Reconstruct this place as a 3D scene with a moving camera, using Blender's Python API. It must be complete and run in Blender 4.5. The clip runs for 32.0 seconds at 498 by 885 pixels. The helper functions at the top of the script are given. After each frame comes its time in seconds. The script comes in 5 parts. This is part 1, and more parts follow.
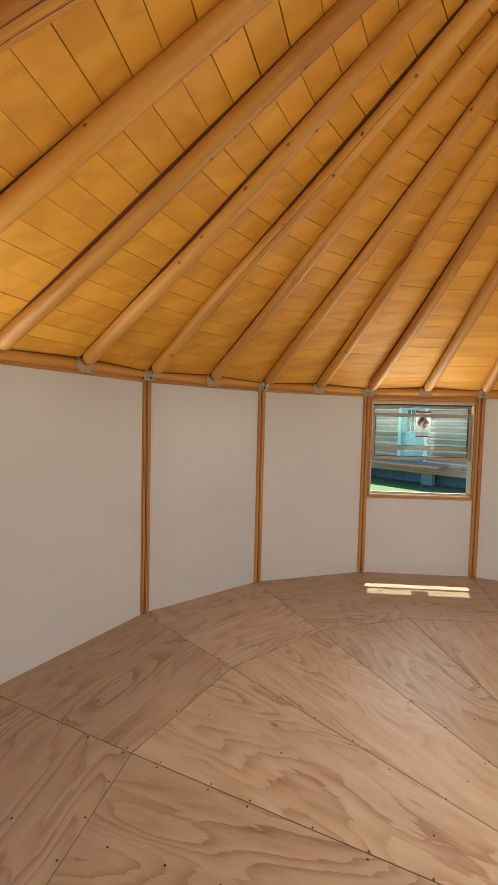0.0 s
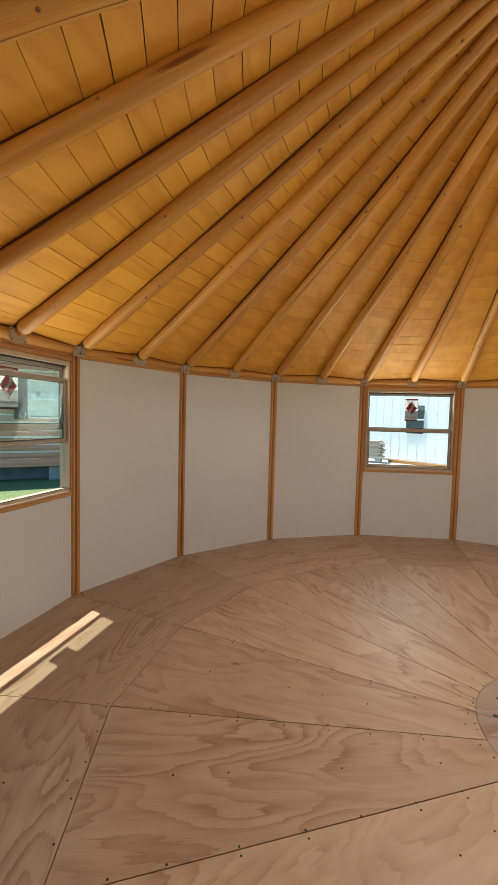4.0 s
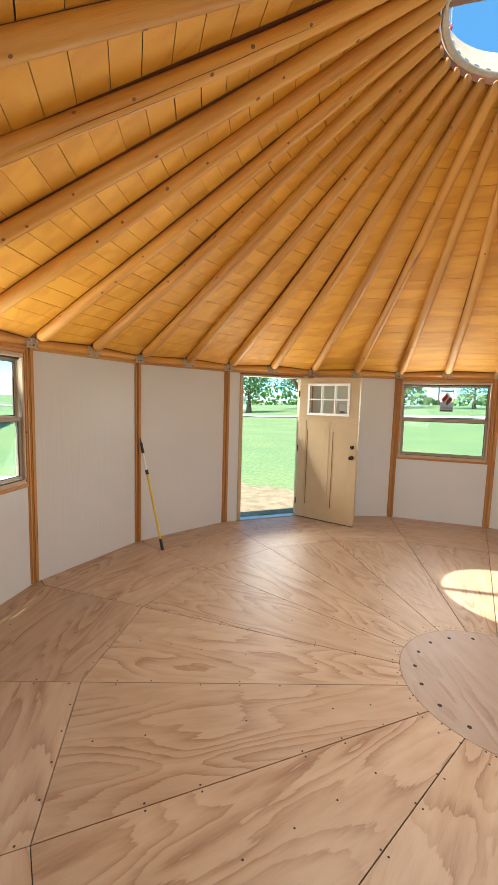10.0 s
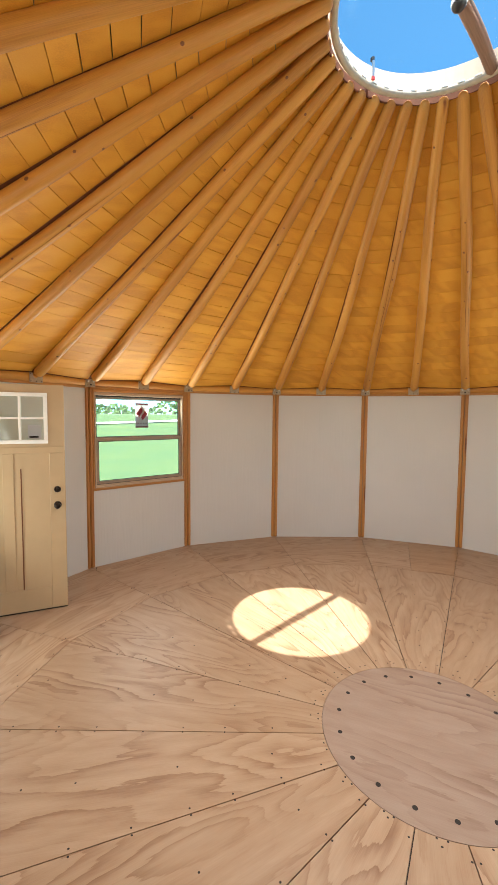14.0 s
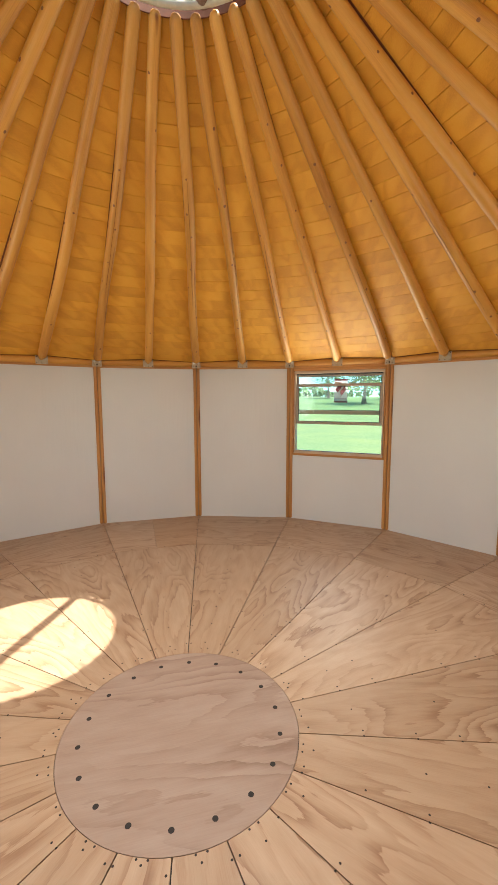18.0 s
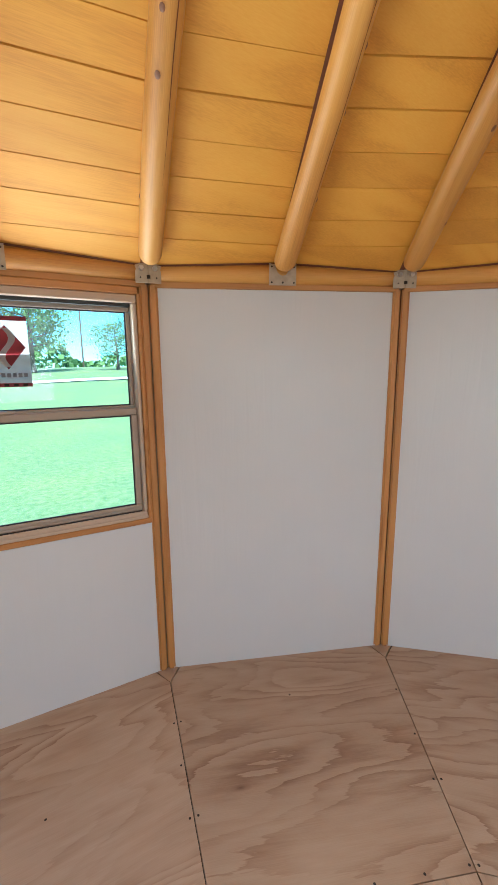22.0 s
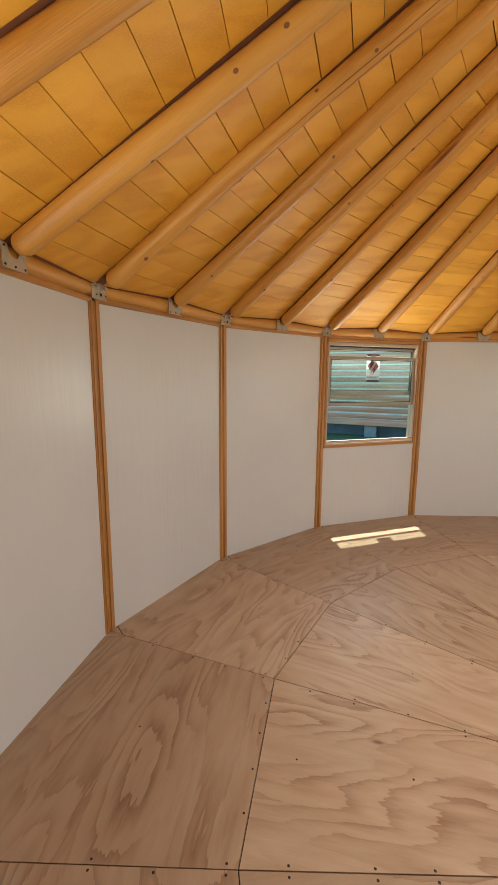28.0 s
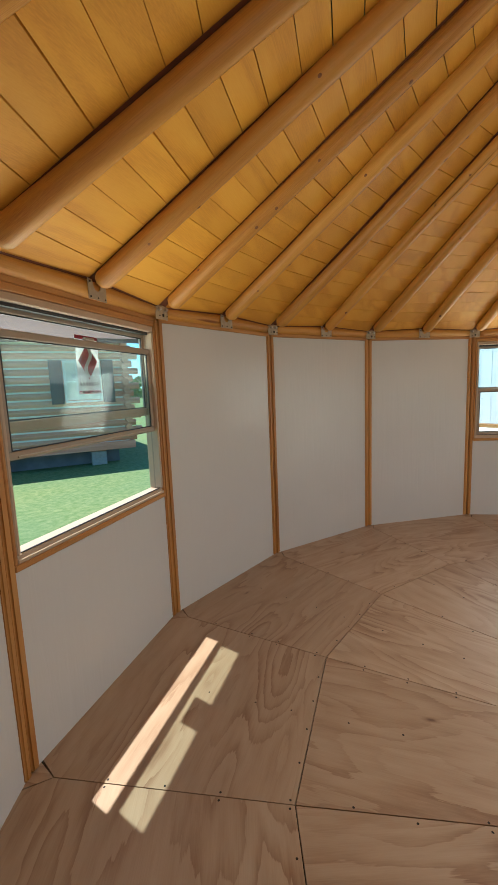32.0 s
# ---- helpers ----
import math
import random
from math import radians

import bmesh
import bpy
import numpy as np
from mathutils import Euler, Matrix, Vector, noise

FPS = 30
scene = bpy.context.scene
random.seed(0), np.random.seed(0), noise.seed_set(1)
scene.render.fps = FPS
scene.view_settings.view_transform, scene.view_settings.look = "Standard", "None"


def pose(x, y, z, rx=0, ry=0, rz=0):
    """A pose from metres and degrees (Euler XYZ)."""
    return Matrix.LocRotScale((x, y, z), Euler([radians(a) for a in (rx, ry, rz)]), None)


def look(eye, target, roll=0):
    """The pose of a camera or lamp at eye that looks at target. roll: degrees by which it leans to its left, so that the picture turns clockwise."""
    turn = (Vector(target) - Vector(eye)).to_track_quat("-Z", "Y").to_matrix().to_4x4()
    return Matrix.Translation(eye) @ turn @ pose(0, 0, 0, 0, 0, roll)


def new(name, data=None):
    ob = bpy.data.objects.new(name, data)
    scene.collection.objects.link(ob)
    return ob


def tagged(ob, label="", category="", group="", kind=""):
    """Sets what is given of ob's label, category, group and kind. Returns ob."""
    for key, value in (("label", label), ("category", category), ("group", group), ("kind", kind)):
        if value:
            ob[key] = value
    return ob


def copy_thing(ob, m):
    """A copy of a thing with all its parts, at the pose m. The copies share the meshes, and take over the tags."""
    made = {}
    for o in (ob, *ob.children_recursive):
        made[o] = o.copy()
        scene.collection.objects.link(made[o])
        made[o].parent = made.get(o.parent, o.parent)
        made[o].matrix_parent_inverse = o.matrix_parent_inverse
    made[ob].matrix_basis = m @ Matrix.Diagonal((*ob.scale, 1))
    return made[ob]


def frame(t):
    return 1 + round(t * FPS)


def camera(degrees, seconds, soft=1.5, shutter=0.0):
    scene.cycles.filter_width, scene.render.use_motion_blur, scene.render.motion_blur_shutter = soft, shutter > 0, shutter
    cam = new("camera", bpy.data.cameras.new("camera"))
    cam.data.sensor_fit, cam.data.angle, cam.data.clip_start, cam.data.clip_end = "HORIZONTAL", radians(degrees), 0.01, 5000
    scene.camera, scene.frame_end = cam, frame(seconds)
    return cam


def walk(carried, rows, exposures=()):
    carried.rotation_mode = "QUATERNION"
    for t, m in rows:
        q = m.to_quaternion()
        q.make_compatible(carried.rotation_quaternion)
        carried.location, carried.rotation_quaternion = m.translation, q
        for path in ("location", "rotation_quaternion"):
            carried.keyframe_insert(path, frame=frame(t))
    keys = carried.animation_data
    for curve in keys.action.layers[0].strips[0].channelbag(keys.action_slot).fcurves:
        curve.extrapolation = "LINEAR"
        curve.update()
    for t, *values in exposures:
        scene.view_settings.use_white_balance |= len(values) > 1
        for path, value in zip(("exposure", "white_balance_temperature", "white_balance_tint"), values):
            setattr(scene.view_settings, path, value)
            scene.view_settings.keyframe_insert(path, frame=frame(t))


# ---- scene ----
cam = camera(63.7, 32.0, soft=0.85)

PATH = [
    (0, (-1.716, -1.082, 1.728), (-1.829, 0.912, 1.625), 1.4),
    (0.5, (-1.934, -0.921, 1.701), (-1.851, 1.074, 1.588), 1.5),
    (1, (-2.207, -0.606, 1.709), (-1.942, 1.372, 1.572), 0.4),
    (1.5, (-2.398, -0.338, 1.699), (-1.884, 1.588, 1.537), -0.2),
    (1.7, (-2.5, -0.245, 1.695), (-1.769, 1.611, 1.552), 0.8),
    (2, (-2.526, -0.029, 1.676), (-1.474, 1.668, 1.549), 1.7),
    (2.5, (-2.457, 0.305, 1.64), (-1.074, 1.744, 1.507), 1.2),
    (3, (-2.426, 0.645, 1.658), (-0.827, 1.835, 1.496), 0.6),
    (3.5, (-2.396, 0.98, 1.645), (-0.599, 1.847, 1.498), 1.2),
    (4, (-2.262, 1.265, 1.584), (-0.338, 1.799, 1.461), 1.5),
    (4.5, (-2.018, 1.489, 1.575), (-0.04, 1.751, 1.448), 0.5),
    (6.5, (-1.26, 2.351, 1.674), (0.597, 1.624, 1.516), 1.2),
    (6.8, (-1.067, 2.473, 1.669), (0.724, 1.603, 1.482), 1.5),
    (7, (-1.011, 2.53, 1.657), (0.731, 1.559, 1.502), 1.5),
    (7.5, (-0.798, 2.653, 1.699), (0.802, 1.465, 1.531), 1.9),
    (8, (-0.469, 2.681, 1.68), (1.007, 1.341, 1.517), 1.0),
    (8.5, (-0.15, 2.728, 1.702), (1.235, 1.296, 1.516), 0.5),
    (9, (0.168, 2.809, 1.769), (1.276, 1.156, 1.567), 2.0),
    (9.5, (0.46, 2.778, 1.662), (1.346, 0.992, 1.495), 1.6),
    (10, (0.798, 2.654, 1.671), (1.43, 0.768, 1.465), 1.6),
    (10.5, (1.063, 2.49, 1.696), (1.474, 0.548, 1.456), 1.5),
    (11, (1.422, 2.416, 1.675), (1.367, 0.423, 1.522), 2.1),
    (11.5, (1.702, 2.178, 1.611), (1.351, 0.216, 1.444), 2.5),
    (12, (1.845, 1.906, 1.604), (1.306, -0.01, 1.407), 1.2),
    (12.5, (2.061, 1.67, 1.686), (1.31, -0.174, 1.495), 1.8),
    (13, (2.206, 1.437, 1.75), (1.282, -0.324, 1.536), 1.9),
    (13.5, (2.167, 1.147, 1.756), (1.168, -0.576, 1.572), 2.3),
    (14, (2.167, 0.966, 1.759), (0.877, -0.557, 1.625), 0.5),
    (14.5, (2.199, 0.879, 1.768), (0.532, -0.226, 1.771), -0.2),
    (15, (2.313, 0.887, 1.809), (0.586, -0.116, 1.92), -1.0),
    (15.3, (2.327, 0.882, 1.784), (0.554, -0.033, 1.924), -0.6),
    (15.5, (2.323, 0.89, 1.771), (0.516, 0.043, 1.901), -0.3),
    (17.5, (1.948, 1.048, 1.663), (0.009, 0.59, 1.482), -0.6),
    (18, (1.747, 0.797, 1.66), (-0.18, 0.31, 1.439), -0.1),
    (18.3, (1.634, 0.628, 1.66), (-0.275, 0.079, 1.425), 0.3),
    (18.5, (1.481, 0.512, 1.651), (-0.411, -0.082, 1.39), 1.2),
    (19, (1.213, 0.288, 1.641), (-0.655, -0.377, 1.38), 0.5),
    (19.5, (0.977, 0.012, 1.583), (-0.744, -0.97, 1.312), -1.5),
    (19.8, (0.82, -0.184, 1.598), (-0.8, -1.331, 1.36), -1.1),
    (20, (0.699, -0.265, 1.637), (-0.874, -1.47, 1.365), -0.3),
    (20.5, (0.404, -0.593, 1.654), (-0.924, -2.057, 1.347), -0.8),
    (21, (0.267, -0.893, 1.597), (-0.869, -2.523, 1.365), -1.7),
    (21.5, (0.098, -1.327, 1.646), (-0.978, -2.989, 1.361), -0.3),
    (22, (-0.112, -1.633, 1.678), (-1.038, -3.366, 1.306), -0.5),
    (22.5, (-0.157, -1.961, 1.654), (-0.62, -3.89, 1.398), 0.0),
    (22.8, (-0.207, -2.142, 1.633), (-0.929, -3.987, 1.355), -0.7),
    (23, (-0.305, -2.241, 1.625), (-1.309, -3.942, 1.313), 0.0),
    (23.5, (-0.662, -2.358, 1.627), (-2.293, -3.481, 1.352), 3.0),
    (23.8, (-0.868, -2.239, 1.649), (-2.794, -2.686, 1.347), 4.7),
    (24, (-1.016, -2.129, 1.582), (-2.985, -1.938, 1.285), 3.0),
    (24.3, (-1.202, -1.982, 1.597), (-3.041, -1.254, 1.299), 2.1),
    (24.5, (-1.28, -1.912, 1.603), (-3.014, -0.963, 1.297), 2.0),
    (26.5, (-2.404, -1.14, 1.653), (-2.833, 0.783, 1.31), 1.1),
    (27, (-2.632, -0.854, 1.631), (-2.605, 1.119, 1.305), 2.2),
    (27.5, (-2.708, -0.549, 1.608), (-2.346, 1.389, 1.271), 1.8),
    (28, (-2.724, -0.178, 1.627), (-2.092, 1.693, 1.311), 0.4),
    (28.2, (-2.742, -0.07, 1.638), (-2.046, 1.776, 1.31), 0.3),
    (28.5, (-2.751, 0.111, 1.614), (-1.914, 1.892, 1.257), -0.0),
    (29, (-2.743, 0.472, 1.618), (-1.602, 2.084, 1.303), 0.3),
    (29.5, (-2.608, 0.805, 1.586), (-1.283, 2.264, 1.247), 0.0),
    (30, (-2.486, 1.142, 1.615), (-1.067, 2.509, 1.279), -1.4),
    (30.5, (-2.399, 1.495, 1.64), (-0.802, 2.64, 1.269), -0.5),
    (31, (-2.275, 1.754, 1.648), (-0.526, 2.67, 1.332), -0.4),
    (31.5, (-1.988, 2.014, 1.631), (-0.167, 2.781, 1.322), -1.0),
    (32, (-1.751, 2.197, 1.592), (0.126, 2.833, 1.326), -2.3),
]
EXPOSURES = [(0, 1.85, 6300, 9), (1, 1.9, 6300, 9), (2.5, 1.87, 6300, 9), (3.3, 1.75, 6500, 10), (4, 1.5, 6400, 9), (4.5, 1.5, 6400, 9), (6.5, 2.0, 6200, 8), (12, 2.05, 6100, 7), (15, 2.05, 6200, 7), (19, 2.05, 6300, 8), (20, 2.05, 6400, 9), (21, 2.15, 5800, 7), (22, 2.2, 5000, 4), (23, 2.25, 5100, 3), (24, 2.38, 5500, 1), (24.5, 2.2, 5700, 3), (26.5, 1.2, 6000, 7), (27.2, 0.95, 6100, 7), (28, 1.95, 6200, 8), (29, 2.05, 5700, 7), (30, 2.1, 5700, 7), (31, 1.8, 6000, 7), (32, 1.4, 5900, 5)]
walk(cam, [(t, look(eye, target, roll)) for t, eye, target, roll in PATH], EXPOSURES)

# ---- world, sun, exposure ----
SUN_TO = Vector((0.388, 1.335, 3.85)).normalized()
world = bpy.data.worlds.new("sky")
world.use_nodes = True
scene.world = world
wn = world.node_tree.nodes
sky = wn.new("ShaderNodeTexSky")
sky.sky_type = "NISHITA"
sky.sun_disc = False
sky.sun_elevation = math.asin(SUN_TO.z)
sky.sun_rotation = math.atan2(SUN_TO.x, SUN_TO.y)
sky.altitude = 2500
sky.dust_density = 0.0
sky.air_density = 0.8
sky.ozone_density = 1.5
wn["Background"].inputs[1].default_value = 0.10
clear_air = wn.new("ShaderNodeMix")
clear_air.data_type, clear_air.blend_type = "RGBA", "MULTIPLY"
clear_air.inputs[0].default_value = 1.0
clear_air.inputs[7].default_value = (0.62, 1.10, 1.08, 1)
world.node_tree.links.new(sky.outputs[0], clear_air.inputs[6])
way = wn.new("ShaderNodeTexCoord")
puffs = wn.new("ShaderNodeTexNoise")
puffs.inputs["Scale"].default_value = 2.6
puffs.inputs["Detail"].default_value = 5
puffs.inputs["Roughness"].default_value = 0.55
cover = wn.new("ShaderNodeValToRGB")
cover.color_ramp.elements[0].position = 0.57
cover.color_ramp.elements[1].position = 0.95
thin_cloud = wn.new("ShaderNodeMix")
thin_cloud.data_type = "RGBA"
thin_cloud.inputs[7].default_value = (7.0, 7.6, 8.2, 1)
world.node_tree.links.new(way.outputs["Generated"], puffs.inputs["Vector"])
world.node_tree.links.new(puffs.outputs["Fac"], cover.inputs[0])
world.node_tree.links.new(cover.outputs[0], thin_cloud.inputs[0])
world.node_tree.links.new(clear_air.outputs[2], thin_cloud.inputs[6])
world.node_tree.links.new(thin_cloud.outputs[2], wn["Background"].inputs[0])
sun = new("sun", bpy.data.lights.new("sun", "SUN"))
sun.data.energy = 3.3
sun.data.angle = radians(0.53)
sun.data.color = (1.0, 0.95, 0.86)
sun.matrix_world = look(SUN_TO * 40, (0, 0, 0))


SKYLIGHT = (0.97, 0.96, 0.94)


def opening_lamp(i, u, width, low, high, lift, power, colour):
    """Daylight that an opening throws into the room, tilted up by lift degrees."""
    a = radians(90 - 20 * i)
    base = pose(3.604 * math.cos(a), 3.604 * math.sin(a), 0, 0, 0, -20 * i)
    ob = new("opening_light", bpy.data.lights.new("opening_light", "AREA"))
    ob.data.shape, ob.data.size, ob.data.size_y = "RECTANGLE", width, high - low
    ob.data.energy, ob.data.spread = power, radians(165)
    ob.data.color = colour
    way = (0, -math.cos(radians(lift)), math.sin(radians(lift)))
    ob.matrix_world = base @ Matrix.Translation((u, -0.03, (low + high) / 2)) @ look((0, 0, 0), way)


SUNLIT_GROUND = (1.0, 0.94, 0.80)
for i, u, width, low, power in ((0, 0, 1.0, 1.0, 6.2), (4, 0, 1.0, 1.0, 6.2), (7, 0.04, 0.8, 0.15, 6.8), (9, 0, 1.0, 1.0, 6.2), (14, 0, 1.0, 1.0, 6.2)):
    opening_lamp(i, u, width, low, 1.95, 22, power, SUNLIT_GROUND)
roof_light = new("skylight_light", bpy.data.lights.new("skylight_light", "AREA"))
roof_light.data.shape, roof_light.data.size = "DISK", 1.0
roof_light.data.energy, roof_light.data.spread = 19.5, radians(128)
roof_light.data.color = SKYLIGHT
roof_light.matrix_world = look((-0.005, -0.005, 3.85), (-0.005, -0.005, 0))


# ---- materials ----
def material(name):
    m = bpy.data.materials.new(name)
    m.use_nodes = True
    nt = m.node_tree
    return m, nt, nt.nodes["Principled BSDF"]


def node(nt, kind, **sets):
    n = nt.nodes.new(kind)
    for k, v in sets.items():
        n.inputs[k.replace("_", " ")].default_value = v
    return n


def ramp(nt, stops):
    n = nt.nodes.new("ShaderNodeValToRGB")
    el = n.color_ramp.elements
    while len(el) < len(stops):
        el.new(0.5)
    for e, (p, c) in zip(el, stops):
        e.position = p
        e.color = (*c, 1)
    return n


def mixer(nt, mode, fac=1.0):
    n = nt.nodes.new("ShaderNodeMix")
    n.data_type = "RGBA"
    n.blend_type = mode
    n.inputs[0].default_value = fac
    return n


def coords(nt, scale, rnd=False, island=False):
    """Object coordinates, scaled, moved by a random amount for each object."""
    tc = nt.nodes.new("ShaderNodeTexCoord")
    mp = nt.nodes.new("ShaderNodeMapping")
    mp.inputs["Scale"].default_value = scale
    nt.links.new(tc.outputs["Object"], mp.inputs[0])
    if rnd or island:
        if island:
            src = nt.nodes.new("ShaderNodeNewGeometry").outputs["Random Per Island"]
        else:
            src = nt.nodes.new("ShaderNodeObjectInfo").outputs["Random"]
        mul = nt.nodes.new("ShaderNodeMath")
        mul.operation = "MULTIPLY"
        mul.inputs[1].default_value = 61.7
        nt.links.new(src, mul.inputs[0])
        comb = nt.nodes.new("ShaderNodeCombineXYZ")
        for k in range(3):
            nt.links.new(mul.outputs[0], comb.inputs[k])
        nt.links.new(comb.outputs[0], mp.inputs["Location"])
    return mp.outputs[0]


def bump_from(nt, bsdf, height, strength, dist):
    b = nt.nodes.new("ShaderNodeBump")
    b.inputs["Strength"].default_value = strength
    b.inputs["Distance"].default_value = dist
    nt.links.new(height, b.inputs["Height"])
    nt.links.new(b.outputs[0], bsdf.inputs["Normal"])


def wood(name, dark, mid, light, scale, rings=9.0, rough=0.55, knots=0.0, island=False, streak=0.5, vary=0.18, spread=(0.25, 0.5, 0.78), blotch=0.25):
    """Sawn or peeled wood with the grain along x: growth figure, fine streaks, broad tone change and a few knots."""
    m, nt, bs = material(name)
    li = nt.links.new
    co = coords(nt, scale, rnd=not island, island=island)
    big = node(nt, "ShaderNodeTexNoise", Scale=1.0, Detail=2.5, Roughness=0.45, Distortion=0.35)
    li(co, big.inputs["Vector"])
    mul = nt.nodes.new("ShaderNodeMath")
    mul.operation = "MULTIPLY"
    mul.inputs[1].default_value = rings * 6.283
    li(big.outputs["Fac"], mul.inputs[0])
    sn = nt.nodes.new("ShaderNodeMath")
    sn.operation = "SINE"
    li(mul.outputs[0], sn.inputs[0])
    sc = nt.nodes.new("ShaderNodeMapRange")
    sc.inputs["From Min"].default_value = -1
    li(sn.outputs[0], sc.inputs["Value"])
    mp2 = nt.nodes.new("ShaderNodeMapping")
    mp2.inputs["Scale"].default_value = (1.2, 14, 14)
    li(co, mp2.inputs[0])
    fine = node(nt, "ShaderNodeTexNoise", Scale=4.0, Detail=5, Roughness=0.6)
    li(mp2.outputs[0], fine.inputs["Vector"])
    mx = nt.nodes.new("ShaderNodeMix")
    mx.inputs[0].default_value = streak
    li(sc.outputs[0], mx.inputs[2])
    li(fine.outputs["Fac"], mx.inputs[3])
    rp = ramp(nt, [(spread[0], dark), (spread[1], mid), (spread[2], light)])
    li(mx.outputs[0], rp.inputs[0])
    blo = node(nt, "ShaderNodeTexNoise", Scale=0.55, Detail=3)
    li(co, blo.inputs["Vector"])
    rp2 = ramp(nt, [(0.3, (1 - blotch, 1 - blotch * 1.15, 1 - blotch * 1.3)), (0.7, (1, 1, 1))])
    li(blo.outputs["Fac"], rp2.inputs[0])
    m1 = mixer(nt, "MULTIPLY")
    li(rp.outputs[0], m1.inputs[6])
    li(rp2.outputs[0], m1.inputs[7])
    col = m1.outputs[2]
    if knots:
        vo = node(nt, "ShaderNodeTexVoronoi", Scale=knots)
        li(co, vo.inputs["Vector"])
        rk = ramp(nt, [(0.0, (0.22, 0.12, 0.07)), (0.055, (0.45, 0.3, 0.2)), (0.1, (1, 1, 1))])
        li(vo.outputs["Distance"], rk.inputs[0])
        mk = mixer(nt, "MULTIPLY")
        li(col, mk.inputs[6])
        li(rk.outputs[0], mk.inputs[7])
        col = mk.outputs[2]
    if island:
        rv = nt.nodes.new("ShaderNodeNewGeometry").outputs["Random Per Island"]
    else:
        rv = nt.nodes.new("ShaderNodeObjectInfo").outputs["Random"]
    rr = ramp(nt, [(0.0, (1 - vary, 1 - vary * 1.2, 1 - vary * 1.4)), (1.0, (1, 1, 1))])
    li(rv, rr.inputs[0])
    m2 = mixer(nt, "MULTIPLY")
    li(col, m2.inputs[6])
    li(rr.outputs[0], m2.inputs[7])
    li(m2.outputs[2], bs.inputs["Base Color"])
    bs.inputs["Roughness"].default_value = rough
    bump_from(nt, bs, mx.outputs[0], 0.25, 0.002)
    return m


def plain(name, colour, rough=0.5, metal=0.0, grain=0.12, scale=30.0, bump=0.1):
    """Paint, metal or plastic with a slight mottle and a fine relief."""
    m, nt, bs = material(name)
    co = coords(nt, (1, 1, 1), rnd=True)
    no = node(nt, "ShaderNodeTexNoise", Scale=scale, Detail=4)
    nt.links.new(co, no.inputs["Vector"])
    rp = ramp(nt, [(0.3, tuple(c * (1 - grain) for c in colour)), (0.7, colour)])
    nt.links.new(no.outputs["Fac"], rp.inputs[0])
    nt.links.new(rp.outputs[0], bs.inputs["Base Color"])
    bs.inputs["Roughness"].default_value = rough
    bs.inputs["Metallic"].default_value = metal
    if bump:
        bump_from(nt, bs, no.outputs["Fac"], bump, 0.002)
    return m


def two_tone(name, a, b, scale, detail=6, rough=0.9, lo=0.35, hi=0.65, bump=0.6, dist=0.02, extra=None):
    m, nt, bs = material(name)
    co = coords(nt, (1, 1, 1))
    no = node(nt, "ShaderNodeTexNoise", Scale=scale, Detail=detail, Roughness=0.65)
    nt.links.new(co, no.inputs["Vector"])
    rp = ramp(nt, [(lo, a), (hi, b)])
    nt.links.new(no.outputs["Fac"], rp.inputs[0])
    col = rp.outputs[0]
    if extra:
        n2 = node(nt, "ShaderNodeTexNoise", Scale=extra[0], Detail=4)
        nt.links.new(co, n2.inputs["Vector"])
        r2 = ramp(nt, [(extra[1], (1, 1, 1)), (extra[2], extra[3])])
        nt.links.new(n2.outputs["Fac"], r2.inputs[0])
        mm = mixer(nt, "MULTIPLY")
        nt.links.new(col, mm.inputs[6])
        nt.links.new(r2.outputs[0], mm.inputs[7])
        col = mm.outputs[2]
    nt.links.new(col, bs.inputs["Base Color"])
    bs.inputs["Roughness"].default_value = rough
    bs.inputs["Specular IOR Level"].default_value = 0.2
    if bump:
        bump_from(nt, bs, no.outputs["Fac"], bump, dist)
    return m


def paper(name, colour):
    """Thin printed sheet that lets daylight through."""
    m = plain(name, colour, 0.7, 0, 0.05, 30, 0.03)
    nt = m.node_tree
    tl = nt.nodes.new("ShaderNodeBsdfTranslucent")
    tl.inputs[0].default_value = (*colour, 1)
    mx = nt.nodes.new("ShaderNodeMixShader")
    mx.inputs[0].default_value = 0.62
    nt.links.new(nt.nodes["Principled BSDF"].outputs[0], mx.inputs[1])
    nt.links.new(tl.outputs[0], mx.inputs[2])
    nt.links.new(mx.outputs[0], nt.nodes["Material Output"].inputs[0])
    return m


